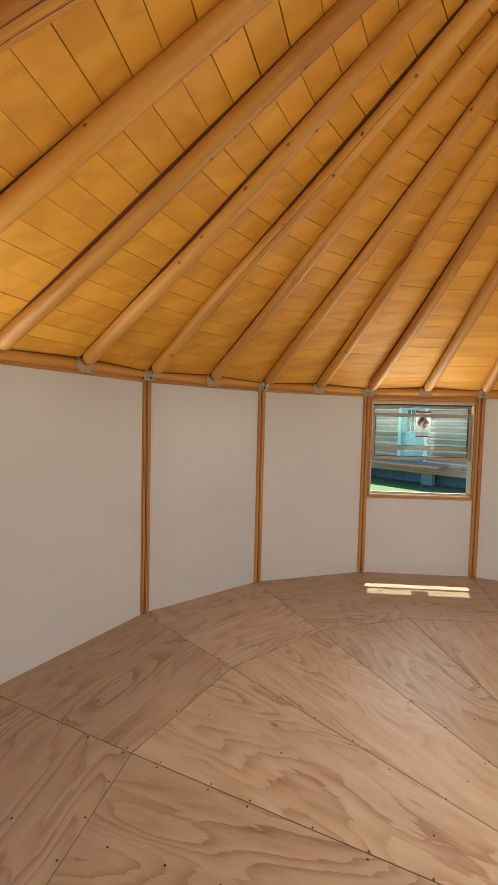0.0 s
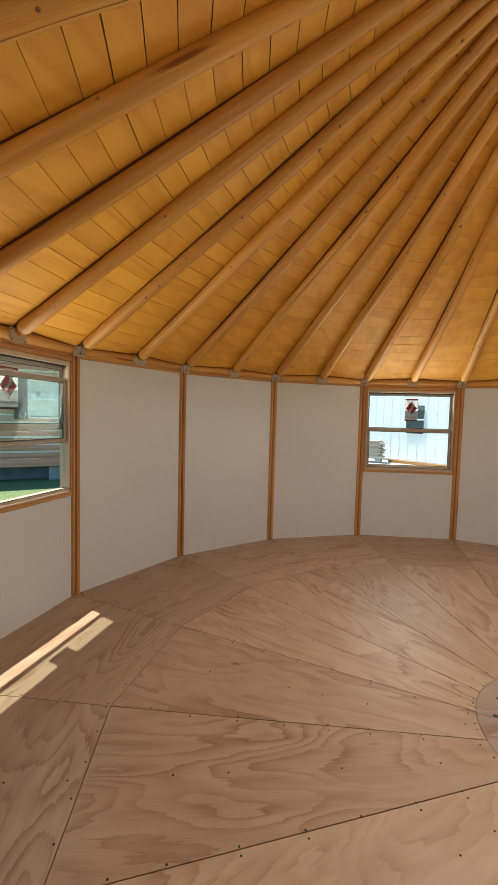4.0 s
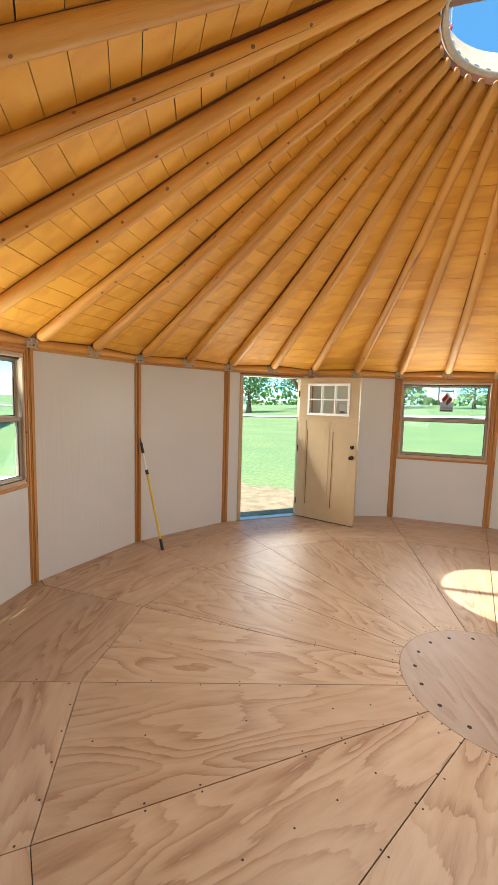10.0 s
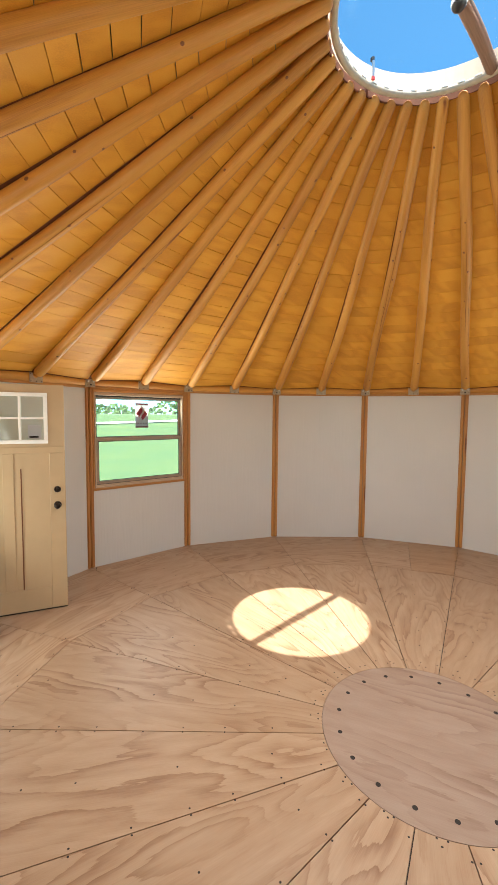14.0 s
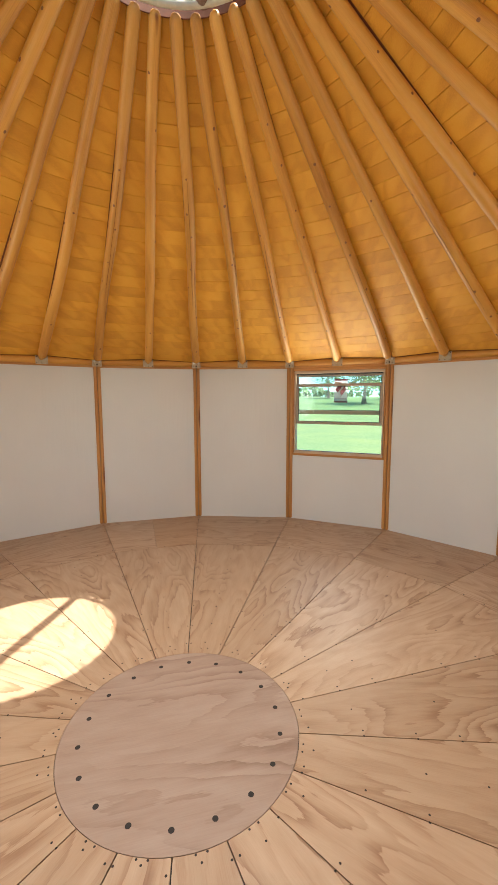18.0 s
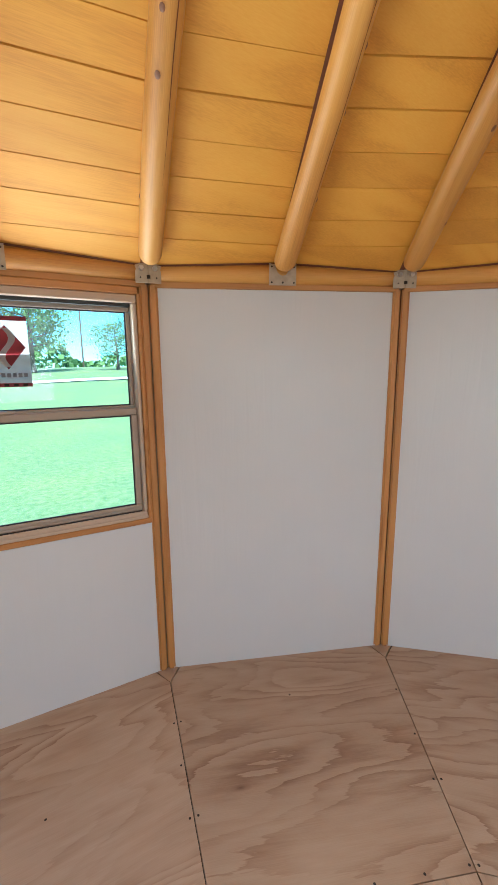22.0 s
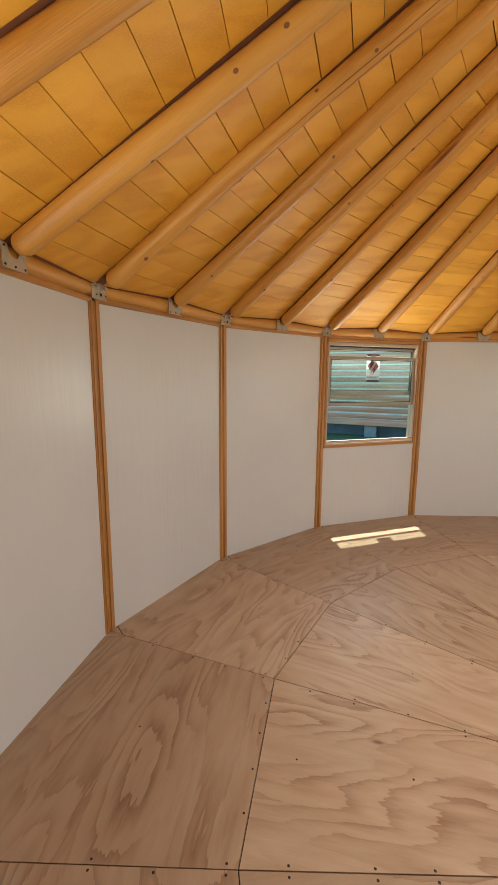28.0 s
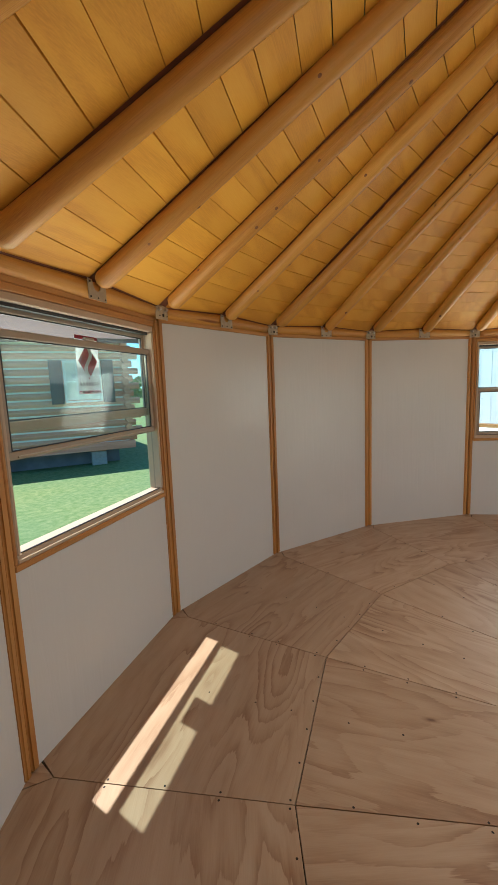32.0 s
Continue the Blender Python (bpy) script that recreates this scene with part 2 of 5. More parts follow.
def clear_glass(name, tint, shine=0.03, dust=0.06):
    m, nt, bs = material(name)
    nt.nodes.remove(bs)
    tr = nt.nodes.new("ShaderNodeBsdfTransparent")
    tr.inputs[0].default_value = (*tint, 1)
    gl = nt.nodes.new("ShaderNodeBsdfGlossy")
    gl.inputs["Roughness"].default_value = 0.01
    lw = nt.nodes.new("ShaderNodeLayerWeight")
    pw = nt.nodes.new("ShaderNodeMath")
    pw.operation = "POWER"
    pw.inputs[1].default_value = 4.0
    nt.links.new(lw.outputs["Facing"], pw.inputs[0])
    fr = nt.nodes.new("ShaderNodeMath")
    fr.operation = "MULTIPLY_ADD"
    fr.inputs[1].default_value = 0.5
    fr.inputs[2].default_value = shine
    nt.links.new(pw.outputs[0], fr.inputs[0])
    mx = nt.nodes.new("ShaderNodeMixShader")
    nt.links.new(fr.outputs[0], mx.inputs[0])
    nt.links.new(tr.outputs[0], mx.inputs[1])
    nt.links.new(gl.outputs[0], mx.inputs[2])
    film = nt.nodes.new("ShaderNodeBsdfTranslucent")
    film.inputs[0].default_value = (0.8, 0.84, 0.86, 1)
    mf = nt.nodes.new("ShaderNodeMixShader")
    mf.inputs[0].default_value = dust
    nt.links.new(mx.outputs[0], mf.inputs[1])
    nt.links.new(film.outputs[0], mf.inputs[2])
    nt.links.new(mf.outputs[0], nt.nodes["Material Output"].inputs[0])
    return m


def plywood(name, dark, mid, light, scale, bands=7.0, vary=0.1, knots=True):
    """Rotary-cut pine veneer: growth bands, crisp at one edge and soft at the other, strong in some parts and faint in others."""
    m, nt, bs = material(name)
    li = nt.links.new
    co = coords(nt, scale, rnd=True)

    def maths(op, a, b=None):
        n = nt.nodes.new("ShaderNodeMath")
        n.operation = op
        for k, v in enumerate((a, b)):
            if v is None:
                continue
            if isinstance(v, (int, float)):
                n.inputs[k].default_value = v
            else:
                li(v, n.inputs[k])
        return n.outputs[0]

    def noise(scale3, size, detail, rough, warp=0.0):
        mp = nt.nodes.new("ShaderNodeMapping")
        mp.inputs["Scale"].default_value = scale3
        li(co, mp.inputs[0])
        n = node(nt, "ShaderNodeTexNoise", Scale=size, Detail=detail, Roughness=rough, Distortion=warp)
        li(mp.outputs[0], n.inputs["Vector"])
        return n.outputs["Fac"]

    broad = noise((1, 1, 1), 1.0, 1.2, 0.4, 0.25)
    wobble = noise((3.0, 5.0, 1), 1.6, 3, 0.55)
    fibre = noise((5, 60, 1), 1.6, 3, 0.6)
    phase = maths("ADD", maths("MULTIPLY", broad, bands * 2), maths("ADD", maths("MULTIPLY", wobble, 1.05), maths("MULTIPLY", fibre, 0.10)))
    saw = maths("FRACT", phase)
    edge = ramp(nt, [(0.0, (0.95, 0.95, 0.95)), (0.13, (0.70, 0.70, 0.70)), (0.38, (0.27, 0.27, 0.27)), (0.68, (0, 0, 0)), (0.945, (0.02, 0.02, 0.02)), (1.0, (0.85, 0.85, 0.85))])
    li(saw, edge.inputs[0])
    where = ramp(nt, [(0.36, (0.12, 0.12, 0.12)), (0.62, (1, 1, 1))])
    li(noise((0.8, 1.3, 1), 1.1, 2, 0.5), where.inputs[0])
    figure = maths("MULTIPLY", edge.outputs[0], where.outputs[0])
    streak = maths("MULTIPLY", maths("SUBTRACT", fibre, 0.5), 0.42)
    mott = maths("MULTIPLY", maths("SUBTRACT", noise((1.6, 2.2, 1), 1.7, 4, 0.6), 0.5), 0.9)
    value = maths("ADD", maths("ADD", maths("MULTIPLY", figure, 0.62), streak), maths("ADD", mott, 0.22))
    rp = ramp(nt, [(0.05, light), (0.36, mid), (0.95, dark)])
    li(value, rp.inputs[0])
    col = rp.outputs[0]
    if knots:
        vo = node(nt, "ShaderNodeTexVoronoi", Scale=0.85)
        mp = nt.nodes.new("ShaderNodeMapping")
        mp.inputs["Scale"].default_value = (1.4, 1.0, 1)
        li(co, mp.inputs[0])
        li(mp.outputs[0], vo.inputs["Vector"])
        rk = ramp(nt, [(0.0, (0.30, 0.22, 0.18)), (0.018, (0.45, 0.36, 0.32)), (0.032, (0.8, 0.74, 0.70)), (0.06, (1, 1, 1))])
        li(vo.outputs["Distance"], rk.inputs[0])
        mk = mixer(nt, "MULTIPLY")
        li(col, mk.inputs[6])
        li(rk.outputs[0], mk.inputs[7])
        col = mk.outputs[2]
    rr = ramp(nt, [(0.0, (1 - vary, 1 - vary * 1.15, 1 - vary * 1.3)), (1.0, (1, 1, 1))])
    li(nt.nodes.new("ShaderNodeObjectInfo").outputs["Random"], rr.inputs[0])
    m2 = mixer(nt, "MULTIPLY")
    li(col, m2.inputs[6])
    li(rr.outputs[0], m2.inputs[7])
    li(m2.outputs[2], bs.inputs["Base Color"])
    bs.inputs["Roughness"].default_value = 0.44
    bump_from(nt, bs, fibre, 0.2, 0.0015)
    return m


PLY = plywood("plywood", (0.228, 0.116, 0.058), (0.385, 0.252, 0.154), (0.45, 0.316, 0.206), (0.95, 3.5, 1), bands=6.4, vary=0.17)
HUBPLY = plywood("worn_plywood", (0.18, 0.105, 0.07), (0.28, 0.192, 0.140), (0.32, 0.232, 0.178), (1.0, 2.6, 1), bands=5.0, vary=0.03, knots=False)
REDPLY = plywood("orange_plywood", (0.21, 0.098, 0.042), (0.355, 0.212, 0.112), (0.41, 0.262, 0.15), (0.95, 3.5, 1), bands=6.4, vary=0.1)
DECK = wood("ceiling_boards", (0.62, 0.275, 0.022), (0.74, 0.352, 0.030), (0.78, 0.395, 0.042), (0.9, 5, 5), rings=3.0, rough=0.62, island=True, streak=0.7, vary=0.09, blotch=0.12)
POLE = wood("peeled_log", (0.49, 0.205, 0.034), (0.67, 0.325, 0.054), (0.75, 0.395, 0.085), (0.8, 9, 9), rings=2.0, rough=0.5, knots=0.75, streak=0.75, vary=0.2, blotch=0.2)
# log colour for the skylight bar, greyed to carry the shade on its underside
GREYPOLE = wood("shaded_log", (0.20, 0.115, 0.075), (0.31, 0.19, 0.13), (0.38, 0.25, 0.18), (0.8, 9, 9), rings=2.0, rough=0.7, streak=0.75, vary=0.2)
STUD = wood("pine_stud", (0.42, 0.175, 0.042), (0.54, 0.255, 0.066), (0.60, 0.305, 0.092), (0.9, 12, 12), rings=2.5, rough=0.5, knots=0.6, streak=0.7, vary=0.16)
KNOT = plain("knot_wood", (0.24, 0.095, 0.035), 0.55, 0, 0.4, 160)
STEEL = plain("galvanised_steel", (0.46, 0.38, 0.27), 0.55, 0.2, 0.2, 40)
BOLT = plain("zinc_bolt", (0.6, 0.58, 0.55), 0.3, 0.9, 0.15, 60)
VINYL = plain("tan_vinyl", (0.50, 0.38, 0.27), 0.45, 0, 0.06, 12, 0.03)
VINYL_IN = plain("grey_tan_vinyl", (0.36, 0.29, 0.22), 0.45, 0, 0.08, 12, 0.03)
GLASS = clear_glass("window_glass", (0.945, 0.985, 0.965), 0.011, 0.012)
DOME = clear_glass("acrylic", (0.985, 0.99, 1.0), 0.004, 0.004)
DOORPAINT = plain("tan_door_paint", (0.47, 0.345, 0.20), 0.42, 0, 0.05, 8, 0.04)
WHITE = plain("white_trim", (0.84, 0.84, 0.82), 0.5, 0, 0.05, 20, 0.05)
BRONZE = plain("dark_bronze", (0.035, 0.026, 0.022), 0.35, 0.8, 0.2, 60)
BLACK = plain("black_plastic", (0.02, 0.02, 0.02), 0.5, 0, 0.2, 60)
YELLOW = plain("yellow_fibreglass", (0.72, 0.50, 0.06), 0.4, 0, 0.1, 40)
RIM = plain("cream_rim", (0.52, 0.45, 0.33), 0.5, 0, 0.15, 30)
CREAM = plain("peach_cream_paint", (0.84, 0.62, 0.42), 0.6, 0, 0.1, 14)
PAPER = paper("sticker_paper", (0.60, 0.59, 0.60))
RED = paper("sticker_red", (0.36, 0.065, 0.08))
INK = paper("sticker_grey", (0.36, 0.33, 0.34))
REDTIP = plain("red_plastic", (0.6, 0.06, 0.05), 0.4)
# dark brown for pole cracks, and for shade drawn as strips along joints
CRACK_SHADE = plain("crack_shade_brown", (0.17, 0.052, 0.018), 0.8, 0, 0.3, 20)
DARK = plain("dark_hole", (0.018, 0.012, 0.009), 0.8, 0, 0.2, 60)
ALU = plain("aluminium_sill", (0.42, 0.42, 0.42), 0.4, 0.7, 0.15, 40)
SIDING = plain("outer_siding", (0.35, 0.27, 0.18), 0.7, 0, 0.15, 6)
ROOFING = plain("roofing", (0.16, 0.16, 0.15), 0.8, 0, 0.2, 5)


def frp():
    """White moulded wall sheet: satin, with upright ripples and faint scuffs."""
    m, nt, bs = material("white_wall_sheet")
    co = coords(nt, (1, 1, 1), rnd=True)
    mp = nt.nodes.new("ShaderNodeMapping")
    mp.inputs["Scale"].default_value = (22, 22, 1.6)
    nt.links.new(co, mp.inputs[0])
    no = node(nt, "ShaderNodeTexNoise", Scale=1.0, Detail=4, Distortion=0.8)
    nt.links.new(mp.outputs[0], no.inputs["Vector"])
    n2 = node(nt, "ShaderNodeTexNoise", Scale=1.3, Detail=3)
    nt.links.new(co, n2.inputs["Vector"])
    rp = ramp(nt, [(0.25, (0.58, 0.58, 0.565)), (0.75, (0.615, 0.615, 0.60))])
    nt.links.new(n2.outputs["Fac"], rp.inputs[0])
    nt.links.new(rp.outputs[0], bs.inputs["Base Color"])
    bs.inputs["Roughness"].default_value = 0.34
    bump_from(nt, bs, no.outputs["Fac"], 0.32, 0.006)
    return m


FRP = frp()


# ---- mesh helpers ----
def part(name, bm, mat, parent=None, label="", smooth=False, m=None):
    """Links a bmesh as one mesh object, under a thing or a part."""
    bmesh.ops.recalc_face_normals(bm, faces=bm.faces)
    me = bpy.data.meshes.new(name)
    bm.to_mesh(me)
    bm.free()
    if smooth:
        me.polygons.foreach_set("use_smooth", [True] * len(me.polygons))
    me.materials.append(mat)
    ob = new(name, me)
    ob.parent = parent
    if m is not None:
        ob.matrix_basis = m
    if label:
        tagged(ob, label)
    return ob


def reuse(name, me, parent, m):
    ob = new(name, me)
    ob.parent = parent
    ob.matrix_basis = m
    return ob


def box(x0, x1, y0, y1, z0, z1, bevel=0.0, bm=None, seg=1):
    bm = bm or bmesh.new()
    vs = [bm.verts.new((x, y, z)) for z in (z0, z1) for y in (y0, y1) for x in (x0, x1)]
    fs = [bm.faces.new([vs[i] for i in q]) for q in ((0, 2, 3, 1), (4, 5, 7, 6), (0, 1, 5, 4), (2, 6, 7, 3), (0, 4, 6, 2), (1, 3, 7, 5))]
    if bevel:
        es = list({e for f in fs for e in f.edges})
        bmesh.ops.bevel(bm, geom=es, offset=bevel, segments=seg, affect="EDGES", clamp_overlap=True)
    return bm


def prism(pts, z0, z1, bm=None):
    """An upright prism over a plan outline."""
    bm = bm or bmesh.new()
    lo = [bm.verts.new((x, y, z0)) for x, y in pts]
    hi = [bm.verts.new((x, y, z1)) for x, y in pts]
    n = len(pts)
    bm.faces.new(lo[::-1])
    bm.faces.new(hi)
    for i in range(n):
        bm.faces.new((lo[i], lo[(i + 1) % n], hi[(i + 1) % n], hi[i]))
    return bm


def tube(rings, seg=12, bm=None, cap=True):
    """A tube through rings (centre, radius, axis u, axis v)."""
    bm = bm or bmesh.new()
    loops = []
    for c, r, u, v in rings:
        loops.append([bm.verts.new(Vector(c) + Vector(u) * (r * math.cos(2 * math.pi * k / seg)) + Vector(v) * (r * math.sin(2 * math.pi * k / seg))) for k in range(seg)])
    for a, b in zip(loops, loops[1:]):
        for k in range(seg):
            bm.faces.new((a[k], a[(k + 1) % seg], b[(k + 1) % seg], b[k]))
    if cap:
        bm.faces.new(loops[0][::-1])
        bm.faces.new(loops[-1])
    return bm


def rod(a, b, r0, r1=None, seg=12, bm=None):
    a, b = Vector(a), Vector(b)
    w = (b - a).normalized()
    u = w.orthogonal().normalized()
    v = w.cross(u)
    return tube([(a, r0, u, v), (b, r0 if r1 is None else r1, u, v)], seg, bm)


def log_form(length, r0, r1, seed, bow):
    """Centre and radius of a peeled pole along x, with a slight bow and swellings."""
    rng = random.Random(seed)
    ph = [rng.uniform(0, 6.28) for _ in range(6)]

    def form(x):
        t = x / length
        r = (r0 + (r1 - r0) * t) * (1 + 0.035 * math.sin(7 * t + ph[0]) + 0.025 * math.sin(19 * t + ph[1]))
        off = math.sin(math.pi * t) * bow
        return Vector((x, off * math.sin(3 * t + ph[2]) + 0.003 * math.sin(11 * t + ph[3]), 0.4 * off * math.sin(4 * t + ph[4]))), r

    return form


def log_mesh(length, r0, r1, seed, seg=14, n=22, bow=0.012, nose=(True, True)):
    form = log_form(length, r0, r1, seed, bow)
    xs = []
    if nose[0]:
        xs += [(r0 * (1 - math.cos(a)), math.sin(a)) for a in (0.18, 0.55, 0.95, 1.3)]
    first = r0 if nose[0] else 0
    last = length - (r1 if nose[1] else 0)
    xs += [(first + (last - first) * k / n, 1.0) for k in range(n + 1)]
    if nose[1]:
        xs += [(length - r1 * (1 - math.cos(a)), math.sin(a)) for a in (1.3, 0.95, 0.55, 0.18)]
    rings = []
    for x, f in xs:
        c, r = form(x)
        rings.append((c, r * f, (0, 1, 0), (0, 0, 1)))
    return tube(rings, seg)


def crack_mesh(form, x0, x1, ang):
    """A long thin drying crack that follows the pole's surface."""
    bm = bmesh.new()
    n = 26
    top, low = [], []
    for k in range(n + 1):
        x = x0 + (x1 - x0) * k / n
        c, r = form(x)
        a = ang + 0.10 * math.sin(5 * k / n + x0) + 0.03 * math.sin(21 * k / n)
        half = (0.0019 / r) * (0.15 + math.sin(math.pi * k / n)) * (0.8 + 0.3 * math.sin(9 * k / n))
        top.append(bm.verts.new(c + Vector((0, math.cos(a + half), math.sin(a + half))) * (r + 0.0009)))
        low.append(bm.verts.new(c + Vector((0, math.cos(a - half), math.sin(a - half))) * (r + 0.0009)))
    for k in range(n):
        bm.faces.new((top[k], top[k + 1], low[k + 1], low[k]))
    return bm


def knot_mesh(form, x, ang, size):
    bm = bmesh.new()
    c, r = form(x)
    ctr = bm.verts.new(c + Vector((0, math.cos(ang), math.sin(ang))) * (r + 0.0035))
    rim = []
    for k in range(9):
        t = 2 * math.pi * k / 9
        xx, aa = x + size * 1.25 * math.cos(t), ang + size / r * math.sin(t)
        c2, r2 = form(xx)
        rim.append(bm.verts.new(c2 + Vector((0, math.cos(aa), math.sin(aa))) * (r2 + 0.0002)))
    for k in range(9):
        bm.faces.new((ctr, rim[k], rim[(k + 1) % 9]))
    return bm


# ---- plan of the round house ----
R = 3.66
N = 18
AP = R * math.cos(radians(10))
T10 = math.tan(radians(10))
HALF = R * math.sin(radians(10))
RJ = 2.55
RD = 0.588
GROUND = -0.35
WINDOWS = (0, 4, 9, 14)
DOOR = 7


def post_az(k):
    return radians(100 - 20 * k)


def panel(i):
    """The pose of wall panel i: x along it to the right as seen from inside, y outward, z up."""
    a = radians(90 - 20 * i)
    return pose(AP * math.cos(a), AP * math.sin(a), 0, 0, 0, -20 * i)


def at(x, y, z):
    return Matrix.Translation((x, y, z))


# ---- walls ----
SHEET_TOP = 2.047
WALL_TOP = 2.19
STUD_W = 0.040
ST = HALF - 0.0015


def sheathing(cuts):
    """The outer skin of a panel: d 0.05 to 0.1, with the cut-out (u0, u1, z0, z1) left open."""
    e0, e1 = (AP + 0.05) * T10, (AP + 0.08) * T10
    bm = bmesh.new()
    if cuts is None:
        return prism([(-e0, 0.05), (e0, 0.05), (e1, 0.08), (-e1, 0.08)], GROUND + 0.05, WALL_TOP, bm)
    u0, u1, z0, z1 = cuts
    prism([(-e0, 0.05), (u0, 0.05), (u0, 0.08), (-e1, 0.08)], GROUND + 0.05, WALL_TOP, bm)
    prism([(u1, 0.05), (e0, 0.05), (e1, 0.08), (u1, 0.08)], GROUND + 0.05, WALL_TOP, bm)
    prism([(u0, 0.05), (u1, 0.05), (u1, 0.08), (u0, 0.08)], GROUND + 0.05, z0, bm)
    prism([(u0, 0.05), (u1, 0.05), (u1, 0.08), (u0, 0.08)], z1, WALL_TOP, bm)
    return bm


WIN = (-0.578, 0.578, 0.915, 2.012)
DOP = (-0.42, 0.505, 0.0, 2.03)
stud_me = None
log_me = None
for i in range(N):
    P = panel(i)
    cut = WIN if i in WINDOWS else DOP if i == DOOR else None
    wall = part("wall_%d" % (i + 1), sheathing(cut), SIDING, None, m=P)
    tagged(wall, "white satin wall panel framed by pine studs" if not cut else "white wall panel with an opening framed in pine", "wall", "yurt wall panels", "structure")
    s = HALF - STUD_W + 0.012
    if i in WINDOWS:
        part("white_sheet", box(-s, s, 0.014, 0.0495, 0.0, WIN[2] - 0.03), FRP, wall, "satin white sheet below the window")
        rail = part("rail", box(-HALF + STUD_W, HALF - STUD_W, 0.002, 0.0495, WIN[2] - 0.029, WIN[2] - 0.001, 0.004), STUD, wall, "pine rail under the window")
        for sx in (-1, 1):
            a, b = sorted((sx * (WIN[1] + 0.001), sx * (HALF - STUD_W)))
            part("jamb", box(a, b, 0.003, 0.0495, WIN[2] - 0.001, SHEET_TOP, 0.004), STUD, wall)
        part("head", box(-HALF + STUD_W, HALF - STUD_W, 0.003, 0.0495, WIN[3] + 0.001, SHEET_TOP, 0.004), STUD, wall)
    elif i == DOOR:
        part("white_sheet", box(-s, DOP[0] - 0.03, 0.014, 0.0495, 0.0, SHEET_TOP), FRP, wall, "narrow white strip beside the door")
        part("white_sheet", box(DOP[1] + 0.03, s, 0.014, 0.0495, 0.0, SHEET_TOP), FRP, wall)
    else:
        part("white_sheet", box(-s, s, 0.014, 0.0495, 0.0, SHEET_TOP), FRP, wall, "rippled satin white sheet")
    if stud_me is None:
        b = box(0, SHEET_TOP + 0.02, 0, STUD_W, 0, 0.048, 0.009, seg=3)
        ob = part("stud", b, STUD, wall, smooth=False)
        stud_me = ob.data
        lm = part("top_log", log_mesh(2 * HALF - 0.02, 0.045, 0.044, 5, n=10, bow=0.002, nose=(False, False)), POLE, wall, smooth=True)
        log_me = lm.data
    else:
        ob = reuse("stud", stud_me, wall, Matrix())
        lm = reuse("top_log", log_me, wall, Matrix())
    up = Matrix(((0, 1, 0, -ST), (0, 0, 1, 0), (1, 0, 0, 0), (0, 0, 0, 1)))
    ob.matrix_basis = up
    o2 = reuse("stud", stud_me, wall, at(2 * ST - STUD_W, 0, 0) @ up)
    lm.matrix_basis = at(-HALF + 0.01, 0.012, 2.118)
    part("top_rail", box(-HALF + 0.012, HALF - 0.012, 0.004, 0.0495, SHEET_TOP + 0.001, 2.076, 0.003), STUD, wall, "thin pine rail above the sheet")

# ---- ceiling: boards between the rafters, on a cone ----
SLOPE = 0.5815
AX_R, AX_Z = 3.55, 2.137
TIP_R = 0.635
HUB = Vector((0.02, 0.008, 0))
CROWN = Vector((-0.005, -0.005, 0))


def axis_z(r):
    return AX_Z + SLOPE * (AX_R - r)


def deck_z(r):
    return axis_z(r) + 0.046 - 0.010 * (AX_R - r) / (AX_R - TIP_R)


def ceiling_boards():
    rng = random.Random(11)
    bm = bmesh.new()
    for j in range(36):
        a0, a1 = radians(10 * j), radians(10 * (j + 1))
        edge = [3.72] + [3.494 - 0.1225 * q + rng.uniform(-0.007, 0.007) for q in range(24)]
        for r, r2 in zip(edge, edge[1:]):
            r2 = max(r2, 0.64)
            if r - r2 < 0.03:
                continue
            g = rng.choice((0.0012, 0.0016, 0.0022, 0.0027))
            dz = rng.uniform(0, 0.0025)
            corners = []
            for rr, aa in ((r - g, a0), (r - g, a1), (r2 + g, a1), (r2 + g, a0)):
                corners.append(Vector((rr * math.cos(aa), rr * math.sin(aa), deck_z(rr) + dz)) + CROWN * (3.55 - rr) / 2.9)
            lo = [bm.verts.new(c) for c in corners]
            hi = [bm.verts.new(c + Vector((0, 0, 0.02))) for c in corners]
            bm.faces.new(lo)
            for k in range(4):
                bm.faces.new((lo[k], hi[k], hi[(k + 1) % 4], lo[(k + 1) % 4]))
    return bm


cb = ceiling_boards()
me = bpy.data.meshes.new("ceiling")
cb.to_mesh(me)
cb.free()
me.materials.append(DECK)
ceiling = tagged(new("ceiling", me), "amber tongue-and-groove boards between the rafters of the cone roof", "ceiling", kind="structure")


def cone_sheet(r0, r1, lift, n=72):
    bm = bmesh.new()
    lo, hi = [], []
    for k in range(n):
        a = 2 * math.pi * k / n
        lo.append([bm.verts.new(Vector((r * math.cos(a), r * math.sin(a), deck_z(r) + h)) + CROWN * (3.55 - r) / 2.9) for r, h in ((r0, lift), (r1, lift), (r1, lift + 0.08), (r0, lift + 0.08))])
    for k in range(n):
        p, q = lo[k], lo[(k + 1) % n]
        for e in range(4):
            bm.faces.new((p[e], p[(e + 1) % 4], q[(e + 1) % 4], q[e]))
    return bm


